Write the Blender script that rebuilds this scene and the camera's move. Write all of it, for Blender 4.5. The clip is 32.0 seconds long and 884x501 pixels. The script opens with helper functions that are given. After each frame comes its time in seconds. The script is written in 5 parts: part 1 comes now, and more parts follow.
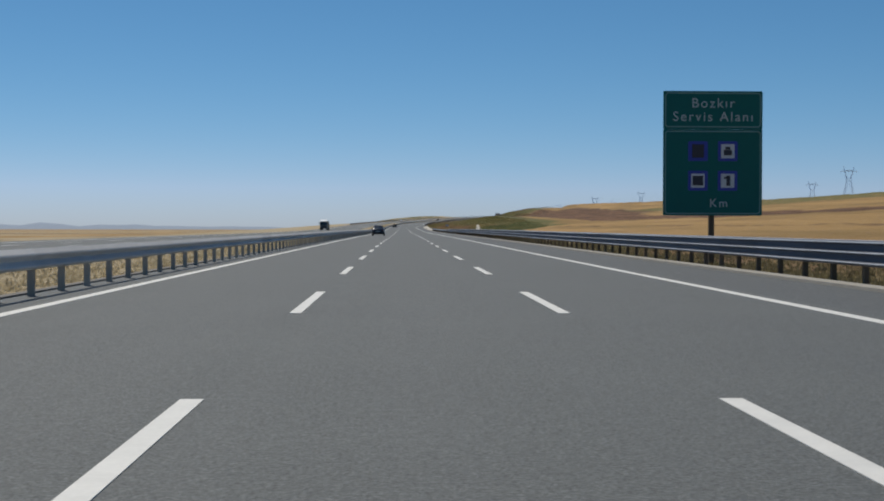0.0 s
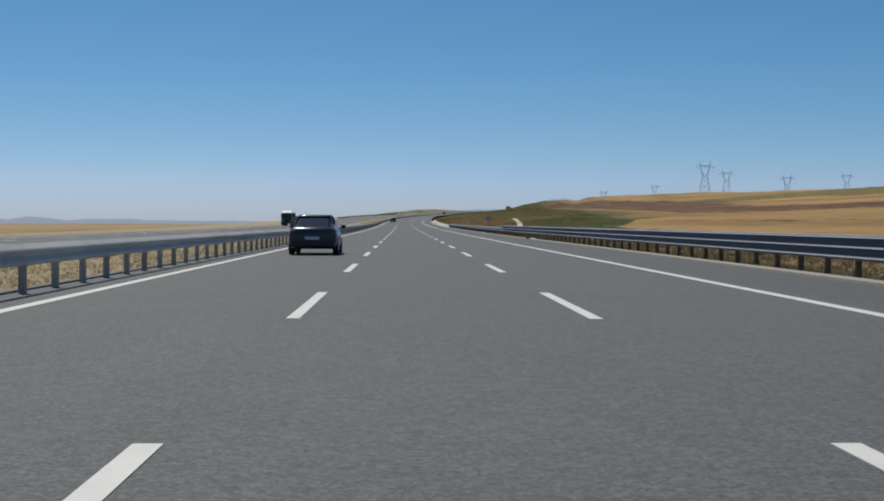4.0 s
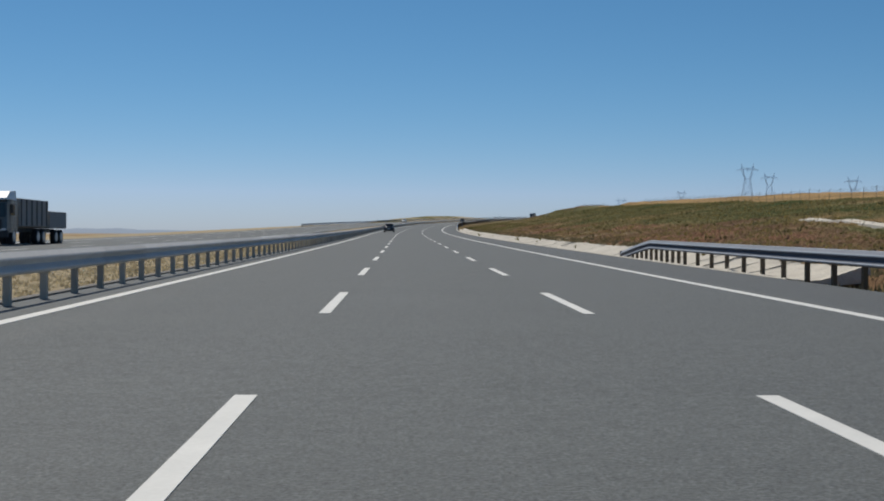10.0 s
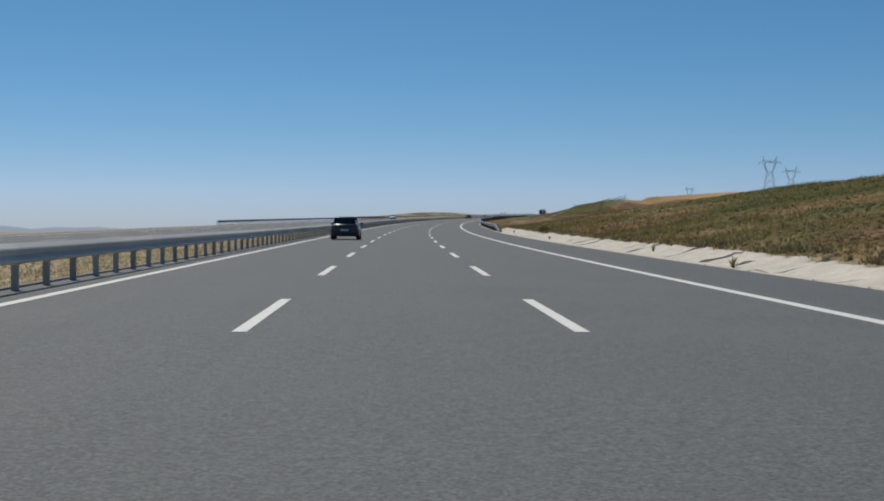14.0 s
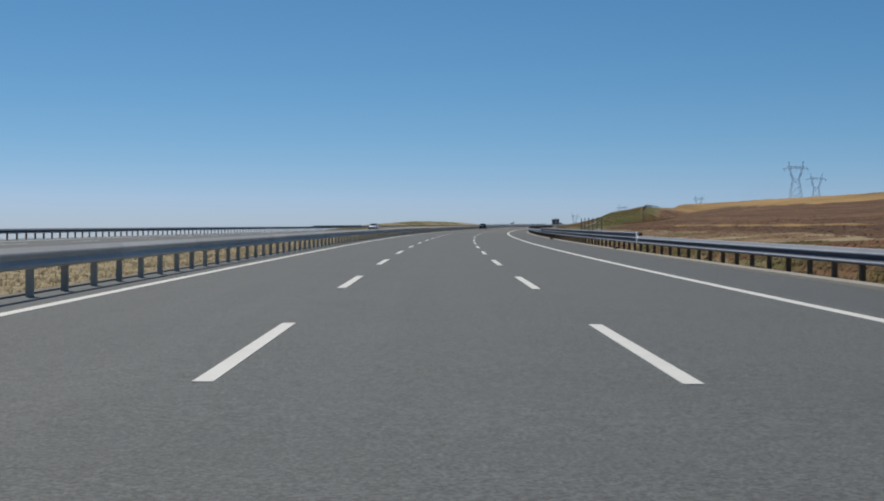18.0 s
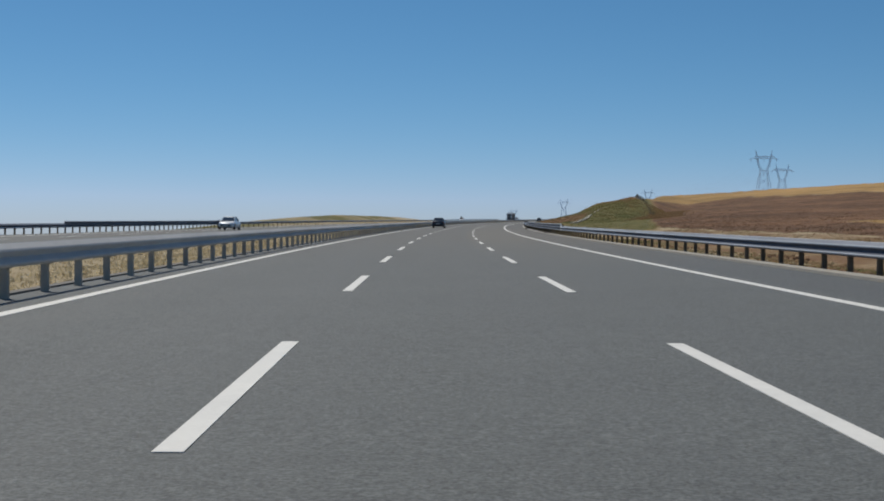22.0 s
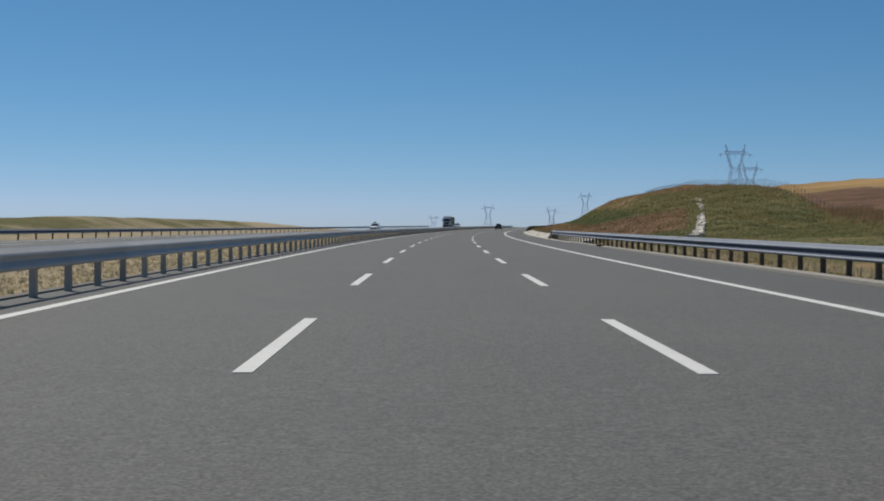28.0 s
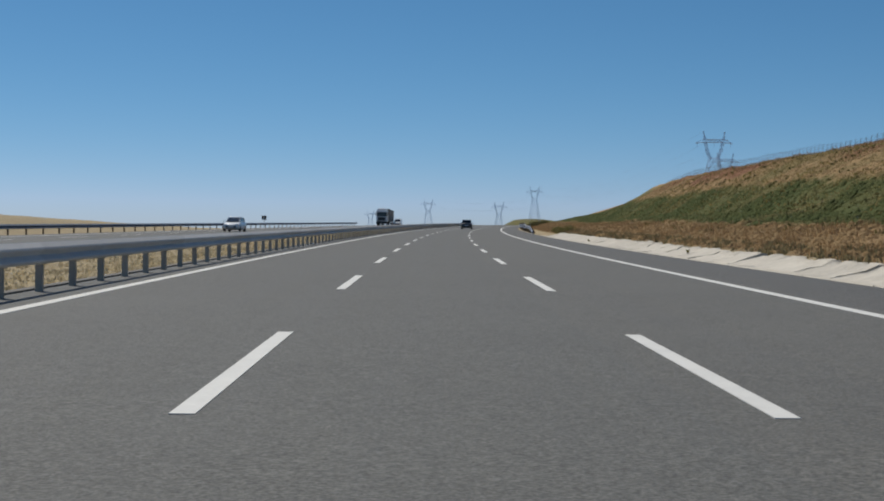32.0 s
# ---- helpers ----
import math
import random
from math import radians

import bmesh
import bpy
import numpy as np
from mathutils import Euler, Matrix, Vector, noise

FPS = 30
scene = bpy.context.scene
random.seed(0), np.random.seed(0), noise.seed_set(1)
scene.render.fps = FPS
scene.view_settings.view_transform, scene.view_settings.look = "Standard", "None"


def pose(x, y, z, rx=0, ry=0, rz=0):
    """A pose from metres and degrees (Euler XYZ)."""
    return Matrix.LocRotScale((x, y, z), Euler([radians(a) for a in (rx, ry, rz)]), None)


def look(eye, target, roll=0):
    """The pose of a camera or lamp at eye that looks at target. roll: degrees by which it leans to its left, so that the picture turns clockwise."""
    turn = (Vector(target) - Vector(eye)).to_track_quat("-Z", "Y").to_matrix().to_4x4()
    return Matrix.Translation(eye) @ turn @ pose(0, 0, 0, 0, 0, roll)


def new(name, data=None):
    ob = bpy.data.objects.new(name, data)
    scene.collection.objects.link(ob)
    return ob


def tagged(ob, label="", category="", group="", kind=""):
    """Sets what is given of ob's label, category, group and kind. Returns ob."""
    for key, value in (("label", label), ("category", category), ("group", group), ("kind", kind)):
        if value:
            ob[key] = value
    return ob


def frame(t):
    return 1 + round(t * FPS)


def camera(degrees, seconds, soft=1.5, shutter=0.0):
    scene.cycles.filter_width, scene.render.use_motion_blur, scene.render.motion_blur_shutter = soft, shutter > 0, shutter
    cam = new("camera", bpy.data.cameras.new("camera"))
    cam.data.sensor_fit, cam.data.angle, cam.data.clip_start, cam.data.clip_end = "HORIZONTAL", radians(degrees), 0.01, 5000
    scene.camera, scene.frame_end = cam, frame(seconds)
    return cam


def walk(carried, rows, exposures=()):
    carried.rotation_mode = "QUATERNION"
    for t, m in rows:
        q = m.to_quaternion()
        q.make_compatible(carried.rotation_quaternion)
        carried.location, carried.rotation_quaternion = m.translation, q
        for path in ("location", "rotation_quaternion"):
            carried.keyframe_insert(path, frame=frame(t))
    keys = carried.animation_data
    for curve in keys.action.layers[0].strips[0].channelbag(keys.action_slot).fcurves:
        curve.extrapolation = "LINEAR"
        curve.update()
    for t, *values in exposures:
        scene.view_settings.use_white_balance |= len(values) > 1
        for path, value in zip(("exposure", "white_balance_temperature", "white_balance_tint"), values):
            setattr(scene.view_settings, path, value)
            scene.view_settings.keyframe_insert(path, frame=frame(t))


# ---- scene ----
cam = camera(37.73, 32.0, soft=1.95)
walk(cam, [
    (0.0, pose(-0.018, 6.030, 1.194, 89.007, -0.162, -2.048)),
    (1.0, pose(0.183, 40.084, 1.206, 89.017, -0.170, -2.282)),
    (2.0, pose(0.373, 74.365, 1.229, 88.922, -0.199, -2.233)),
    (3.0, pose(0.493, 108.766, 1.254, 88.846, -0.109, -2.086)),
    (3.5, pose(0.477, 125.914, 1.263, 88.762, -0.171, -2.082)),
    (5.5, pose(0.672, 194.810, 1.265, 88.821, -0.422, -1.946)),
    (6.0, pose(0.789, 212.074, 1.261, 88.728, -0.441, -2.026)),
    (7.0, pose(1.051, 246.662, 1.255, 88.767, -0.318, -2.031)),
    (8.0, pose(1.195, 281.212, 1.263, 88.776, -0.219, -2.050)),
    (9.0, pose(1.296, 315.965, 1.294, 88.958, -0.200, -1.977)),
    (10.0, pose(1.351, 350.736, 1.355, 89.206, -0.271, -1.902)),
    (11.0, pose(1.451, 385.396, 1.449, 89.076, -0.228, -1.898)),
    (12.0, pose(1.794, 420.232, 1.576, 88.978, -0.352, -2.043)),
    (13.0, pose(2.195, 455.096, 1.735, 89.063, -0.314, -2.245)),
    (14.0, pose(2.466, 489.884, 1.928, 89.141, -0.202, -2.311)),
    (14.5, pose(2.628, 507.281, 2.038, 89.181, -0.303, -2.293)),
    (16.5, pose(3.561, 577.013, 2.594, 89.132, -0.365, -2.339)),
    (17.0, pose(3.838, 594.273, 2.763, 89.124, -0.352, -2.540)),
    (18.0, pose(4.716, 629.101, 3.143, 89.628, -0.331, -2.774)),
    (19.0, pose(5.792, 663.860, 3.567, 89.530, -0.231, -3.194)),
    (20.0, pose(7.453, 698.288, 4.020, 89.616, -0.539, -3.861)),
    (21.0, pose(9.598, 731.549, 4.473, 89.440, -0.404, -4.841)),
    (22.0, pose(12.505, 767.135, 4.961, 89.442, -0.340, -5.732)),
    (23.0, pose(15.746, 801.449, 5.428, 89.424, -0.407, -6.487)),
    (24.0, pose(19.357, 835.531, 5.889, 89.482, -0.305, -7.105)),
    (25.0, pose(23.318, 869.722, 6.358, 89.459, -0.369, -7.731)),
    (28.0, pose(36.835, 971.875, 7.889, 89.770, -0.241, -9.439)),
    (29.0, pose(41.983, 1005.918, 8.430, 89.687, -0.397, -9.945)),
    (30.0, pose(47.647, 1039.844, 8.963, 89.613, -0.405, -10.638)),
    (31.0, pose(53.774, 1073.511, 9.482, 89.623, -0.360, -11.455)),
    (32.0, pose(60.351, 1107.228, 9.995, 89.649, -0.538, -12.201)),
], exposures=((0.0, 0.14), (32.0, 0.14)))

# ---- light ----
SUN_HIGH, SUN_SIDE = 58.0, -24.0     # degrees above the horizon; degrees from the first heading, to the right
world = bpy.data.worlds.new("sky")
scene.world = world
world.use_nodes = True
wn = world.node_tree
sky = wn.nodes.new("ShaderNodeTexSky")
sky.sky_type = "NISHITA"
sky.sun_disc = False
sky.sun_elevation = radians(SUN_HIGH)
sky.sun_rotation = radians(SUN_SIDE)
sky.altitude = 900
sky.air_density, sky.dust_density, sky.ozone_density = 1.0, 0.55, 3.0
background = wn.nodes["Background"]
background.inputs["Strength"].default_value = 0.058
# a deep blue high up and pale haze low down, told by how much red the sky holds against blue
parts = wn.nodes.new("ShaderNodeSeparateColor")
wn.links.new(sky.outputs["Color"], parts.inputs["Color"])
ratio = wn.nodes.new("ShaderNodeMath")
ratio.operation = "DIVIDE"
wn.links.new(parts.outputs["Red"], ratio.inputs[0])
wn.links.new(parts.outputs["Blue"], ratio.inputs[1])
haze = wn.nodes.new("ShaderNodeMapRange")
haze.inputs["From Min"].default_value, haze.inputs["From Max"].default_value = 0.40, 1.0
wn.links.new(ratio.outputs[0], haze.inputs["Value"])
tint = wn.nodes.new("ShaderNodeMix")
tint.data_type = "RGBA"
tint.inputs[6].default_value, tint.inputs[7].default_value = (0.47, 0.83, 1.04, 1.0), (0.80, 0.98, 1.46, 1.0)
wn.links.new(haze.outputs["Result"], tint.inputs[0])
tone = wn.nodes.new("ShaderNodeMix")
tone.data_type, tone.blend_type = "RGBA", "MULTIPLY"
tone.inputs[0].default_value = 1.0
wn.links.new(sky.outputs["Color"], tone.inputs[6])
wn.links.new(tint.outputs[2], tone.inputs[7])
wn.links.new(tone.outputs[2], background.inputs["Color"])

sun = new("sun", bpy.data.lights.new("sun", "SUN"))
sun.data.energy, sun.data.angle, sun.data.color = 3.3, radians(0.55), (1.0, 0.94, 0.83)
toward = Vector((math.sin(radians(SUN_SIDE)) * math.cos(radians(SUN_HIGH)),
                 math.cos(radians(SUN_SIDE)) * math.cos(radians(SUN_HIGH)), math.sin(radians(SUN_HIGH))))
sun.matrix_world = look((0, 0, 60), Vector((0, 0, 60)) - toward)

# ---- the road's line ----
STEP = 60.0                            # metres between the numbers below, from -60 m on
BEND = (1.2807, 0.8759, 0.4582, 0.0865, -0.0440, -0.1041, -0.0612, -0.0411, -0.1922, 0.1458, 1.9788, 3.2411, 3.5247, 3.4851, 3.2939, 3.3608, 3.3337, 3.0502, 3.0484, 3.3390, 3.4453, 3.2924, 2.9852, 2.5755, 2.1126, 1.6513, 1.2259, 0.8543, 0.5420, 0.2862, 0.0784, -0.0926, -0.2389, -0.3714, -0.4989)
RISE = (0.3036, 0.1826, 0.0548, -0.1301, -0.0839, 0.1045, 0.2345, 0.2817, 0.2636, 0.2785, 0.4301, 0.4277, 0.3032, 0.0366, -0.0667, 0.0531, 0.2527, 0.1205, -0.1175, -0.0760, 0.1561, 0.1603, 0.0152, -0.0036, -0.0010, -0.0000, 0.0000, 0.0000, -0.0000, -0.0000, -0.0000, 0.0000, 0.0000, -0.0000, -0.0000)

ALONG = np.arange(-60.0, 5200.0, 5.0)
_knots = -60.0 + STEP * np.arange(len(BEND))


def _sum(values):
    out = np.concatenate([[0.0], np.cumsum((values[1:] + values[:-1]) * 2.5)])
    return out - out[12]


_bend = np.where(ALONG > 1980, 0.0, np.interp(ALONG, _knots, BEND) * 1e-4)
_rise = np.interp(ALONG, _knots, RISE) * 1e-4
HEAD = _sum(_bend)
GRADE = _sum(_rise)
GRADE = np.where(ALONG > 1500, GRADE * np.clip(1 - (ALONG - 1500) / 900, 0, 1), GRADE)
LINE_X, LINE_Y, LINE_Z = _sum(np.sin(HEAD)), _sum(np.cos(HEAD)), _sum(GRADE)


def line(s):
    """x, y, z, heading and grade of the road's line; straight on before its start."""
    s = np.asarray(s, float)
    c = np.maximum(s, -60.0)
    back = s - c
    h = np.interp(c, ALONG, HEAD)
    return (np.interp(c, ALONG, LINE_X) + back * np.sin(h), np.interp(c, ALONG, LINE_Y) + back * np.cos(h),
            np.interp(c, ALONG, LINE_Z), h, np.interp(c, ALONG, GRADE))


def place(s, lat, z=0.0):
    """World coordinates of a point s along, lat to the right and z above the road."""
    x, y, h0, h, _ = line(s)
    return np.stack(np.broadcast_arrays(x + lat * np.cos(h), y - lat * np.sin(h), h0 + z), -1)


def stand(s, lat, z=0.0, turn=0.0, level=False):
    """A pose at that point, y along the road."""
    _, _, _, h, g = line(s)
    p = place(s, lat, z)
    return pose(*[float(v) for v in p], 0 if level else math.degrees(math.atan(float(g))), 0, turn - math.degrees(float(h)))


def ramp(v, a, b):
    t = np.clip((np.asarray(v, float) - a) / (b - a), 0, 1)
    return t * t * (3 - 2 * t)


# crest of the cut and of the mound beside the carriageway, and of the bank beyond the other one
CREST_S = (350, 390, 410, 428, 460, 500, 560, 617, 645, 664, 690, 706, 728)
CREST_Z = (0.0, 0.4, 1.9, 3.1, 3.6, 4.0, 4.5, 4.7, 4.1, 2.7, 1.4, 0.6, 0.0)
MOUND_S = (1035, 1062, 1086, 1096, 1110, 1118, 1140, 1160, 1200, 1240, 1300, 1330, 1360, 1400, 1450, 1500, 1700)
MOUND_Z = (0.0, 0.4, 1.4, 2.7, 4.8, 5.8, 6.9, 7.4, 8.6, 9.1, 9.6, 9.8, 9.4, 8.3, 7.3, 6.6, 0.0)
# its face across, from foot to crest, in shares of the crest: an apron, a steep rise and a shoulder; further on it hollows
FACE_LAT = (11.3, 14.0, 20.0, 24.0, 28.0, 32.0, 36.0, 40.0)
FACE_FULL = (0.0, 0.08, 0.20, 0.48, 0.71, 0.80, 0.89, 1.0)
FACE_HOLLOW = (0.0, 0.07, 0.22, 0.30, 0.42, 0.58, 0.77, 1.0)
FOOT_S, FOOT_LAT = (1040, 1060, 1079, 1112), (30.0, 26.0, 20.0, 11.3)
BANK_S = (985, 1030, 1080, 1130, 1190, 1235, 1280, 1340)
BANK_Z = (0.0, 0.9, 2.2, 2.9, 2.8, 2.4, 1.4, 0.0)
GUTTERS = ((383, 640), (1068, 1236))


def in_gutter(s):
    g = np.zeros_like(np.asarray(s, float))
    for a, b in GUTTERS:
        g = np.maximum(g, ramp(s, a - 6, a + 4) * (1 - ramp(s, b - 4, b + 6)))
    return g


def bumps(s, lat, size, seed=0.0):
    """Soft, uneven ground from a few crossing waves."""
    a, b = np.asarray(s, float) / size, np.asarray(lat, float) / size
    return (np.sin(a * 1.7 + seed + 1.3 * np.sin(b * 1.1 + seed)) + np.sin(b * 2.3 - seed + 1.7 * np.sin(a * 0.9))
            + 0.6 * np.sin(a * 3.9 + b * 3.1 + seed * 2) + 0.5 * np.sin(a * 5.3 - b * 6.1)) / 3.1


RIDGE_Y = (450, 735, 940, 1050, 1177, 1300, 1490, 1750, 2400)
RIDGE_Z = (17.0, 18.0, 20.4, 22.9, 24.8, 26.5, 29.2, 29.0, 30.0)


def field(s, lat):
    """The fields climb to a ridge that runs straight while the road bends towards it."""
    x, y, z, h, _ = line(s)
    reach = np.maximum((212.0 - x) / np.cos(h), 60.0)
    top = np.interp(y, RIDGE_Y, RIDGE_Z) - z
    u = np.clip((lat - 15.0) / (reach - 15.0), 0, None)
    swell = 1.08 - 0.36 * ramp(s, 1200, 1320) * (1 - ramp(s, 1485, 1540)) * ramp(lat, 41, 50)      # fuller behind the mound
    up = -0.45 + (top + 0.45) * np.minimum(u, 1.0) ** swell
    up = up + 1.2 * ramp(s, 1270, 1350) * ramp(lat, 41, 47) * (1 - ramp(lat, 50, 64))
    up = up + 1.7 * ramp(s, 1395, 1430) * (1 - ramp(s, 1450, 1490)) * ramp(lat, 42, 48) * (1 - ramp(lat, 52, 64))
    return up - np.maximum(lat - reach, 0) * 0.008


def hill_share(s, lat):
    """How far up the cut or mound a point is, 0 to 1, and the crest's height there."""
    c = np.interp(s, CREST_S, CREST_Z)
    m = np.interp(s - 1.5 * np.clip(lat - 27.0, 0, 16.0), MOUND_S, MOUND_Z)      # its near end falls back from the road
    foot = np.where(m > c, np.interp(s, FOOT_S, FOOT_LAT), 11.3)
    return np.clip((lat - foot) / (40.0 - foot), 0, 1), c, m


def mound_share(s, lat, u):
    """Height of the mound's face as a share of its crest."""
    full, hollow = np.interp(lat, FACE_LAT, FACE_FULL), np.interp(lat, FACE_LAT, FACE_HOLLOW)
    far = ramp(s, 1262, 1345)
    here = ramp(s, 1128, 1172)
    return (1 - here) * u ** 0.95 + here * (full * (1 - far) + hollow * far)


def ground_z(s, lat):
    """Height of the ground over the road's line."""
    s, lat = np.broadcast_arrays(np.asarray(s, float), np.asarray(lat, float))
    u, c, m = hill_share(s, lat)
    g = in_gutter(s)
    # right of the carriageway
    verge = np.interp(lat, (9.0, 9.6, 12.0, 15.0), (-0.14, -0.06, -0.28, -0.45))
    low = np.where(lat < 15, verge, field(s, lat))
    cut = 0.23 * g + c * u ** 0.95
    mound = 0.23 * g + m * mound_share(s, lat, u) - np.maximum(lat - 41, 0) * np.interp(s, (1180, 1290), (0.5, 0.02))
    hill = np.where(c > m, cut - np.maximum(lat - 60, 0) * 0.05, mound)
    hill = np.where(lat < 11.3, -9.0, hill)
    swell = np.maximum(c, m) > 0.02
    right = np.where(swell, np.maximum(low, hill * np.minimum(np.maximum(c, m) / 0.5, 1) + low * (1 - np.minimum(np.maximum(c, m) / 0.5, 1))), low)
    right = np.where((lat > 11.3) & (g > 0), np.maximum(right, 0.23 * g + low * (1 - g)), right)
    right = np.where((lat < 11.3) & (lat > 9.2) & (g > 0), right - 0.45 * g, right)
    right = right + bumps(s, lat, 6.0, 2.0) * 0.16 * ramp(lat, 11.5, 16) + bumps(s, lat, 45.0, 1.0) * 0.35 * ramp(lat, 45, 140)
    # the median, the other carriageway and the plain beyond it
    b = np.interp(s, BANK_S, BANK_Z)
    left = np.interp(lat, (-4500, -900, -200, -80, -48, -34, -31.6, -15.0, -13.5, -10.5, -7.6, -6.4),
                     (-5.0, -2.0, -1.0, -0.8, -0.6, -0.4, -0.14, -0.14, -0.12, -0.30, -0.12, -0.14))
    bank = b * ramp(-lat, 33, 46) * (1 - ramp(-lat, 60, 190))
    # the plain beyond lies level while the road climbs
    _, _, z0, _, _ = line(s)
    left = left - (z0 + 2.0) * ramp(-lat, 40, 130)
    left = left + bank + bumps(s, lat, 5.0, 4.0) * 0.07 * ramp(-lat, 33, 38) + bumps(s, lat, 4.0, 5.0) * 0.05 * ramp(-lat, 7.0, 8.5) * (1 - ramp(-lat, 13, 14.5))
    # a low hill closes the view where the road bends out of sight
    rise = 17.0 * ramp(s, 2470, 2700) * np.interp(lat, (-95, -50, -35, -18, -6, 12, 40, 120), (0.0, 0.55, 0.95, 1.04, 1.03, 0.92, 0.85, 1.0))
    return np.where(lat > 9.0, right, np.where(lat < -6.4, left, -0.14)) + rise


# ---- materials ----
def material(name, rough=0.8, metal=0.0, spec=0.5):
    m = bpy.data.materials.new(name)
    m.use_nodes = True
    b = m.node_tree.nodes["Principled BSDF"]
    b.inputs["Roughness"].default_value = rough
    b.inputs["Metallic"].default_value = metal
    b.inputs["Specular IOR Level"].default_value = spec
    return m, m.node_tree, b


def noise_node(nt, scale, detail=4.0, rough=0.6, vector=None):
    n = nt.nodes.new("ShaderNodeTexNoise")
    n.inputs["Scale"].default_value, n.inputs["Detail"].default_value, n.inputs["Roughness"].default_value = scale, detail, rough
    if vector is not None:
        nt.links.new(vector, n.inputs["Vector"])
    return n.outputs["Fac"]


def stretch(nt, source, scale):
    m = nt.nodes.new("ShaderNodeMapping")
    m.inputs["Scale"].default_value = scale
    nt.links.new(source, m.inputs["Vector"])
    return m.outputs["Vector"]


def ramp_node(nt, fac, stops):
    r = nt.nodes.new("ShaderNodeValToRGB")
    while len(r.color_ramp.elements) < len(stops):
        r.color_ramp.elements.new(0.5)
    for e, (p, c) in zip(r.color_ramp.elements, stops):
        e.position = p
        e.color = (*c, 1) if isinstance(c, tuple) else (c, c, c, 1)
    nt.links.new(fac, r.inputs["Fac"])
    return r.outputs["Color"]


def mix(nt, a, b, fac, how="MIX"):
    m = nt.nodes.new("ShaderNodeMix")
    m.data_type, m.blend_type = "RGBA", how
    for socket, v in ((m.inputs[0], fac), (m.inputs[6], a), (m.inputs[7], b)):
        if isinstance(v, (int, float)):
            socket.default_value = v
        elif isinstance(v, tuple):
            socket.default_value = (*v, 1)
        else:
            nt.links.new(v, socket)
    return m.outputs[2]


def maths(nt, how, a, b=0.0):
    m = nt.nodes.new("ShaderNodeMath")
    m.operation = how
    for socket, v in zip(m.inputs, (a, b)):
        if isinstance(v, (int, float)):
            socket.default_value = v
        else:
            nt.links.new(v, socket)
    return m.outputs[0]


def bump(nt, b, height, strength, distance):
    n = nt.nodes.new("ShaderNodeBump")
    n.inputs["Strength"].default_value, n.inputs["Distance"].default_value = strength, distance
    nt.links.new(height, n.inputs["Height"])
    nt.links.new(n.outputs["Normal"], b.inputs["Normal"])


def position(nt):
    return nt.nodes.new("ShaderNodeNewGeometry").outputs["Position"]


def simple(name, colour, rough=0.7, metal=0.0, vary=0.15, scale=6.0, grain=80.0, relief=0.0, each=0.0, spec=0.5):
    """Paint, metal, concrete and the like: one colour with stains and grain."""
    m, nt, b = material(name, rough, metal, spec)
    p = nt.nodes.new("ShaderNodeTexCoord").outputs["Object"] if scale > 20 else position(nt)
    large = noise_node(nt, scale, 5.0, 0.65, p)
    fine = noise_node(nt, grain, 2.0, 0.5, p)
    c = mix(nt, tuple(v * (1 - vary) for v in colour), tuple(min(1, v * (1 + vary)) for v in colour), large)
    c = mix(nt, c, mix(nt, (0.75, 0.75, 0.75), (1.2, 1.2, 1.2), fine), 0.35, "MULTIPLY")
    if each:
        r = nt.nodes.new("ShaderNodeObjectInfo").outputs["Random"]
        c = mix(nt, c, mix(nt, (1 - each,) * 3, (1 + each,) * 3, r), 1.0, "MULTIPLY")
    nt.links.new(c, b.inputs["Base Color"])
    rr = nt.nodes.new("ShaderNodeMapRange")
    rr.inputs["To Min"].default_value, rr.inputs["To Max"].default_value = max(0.02, rough - 0.12), min(1, rough + 0.12)
    nt.links.new(large, rr.inputs["Value"])
    nt.links.new(rr.outputs["Result"], b.inputs["Roughness"])
    if relief:
        bump(nt, b, fine, 0.5, relief)
    return m


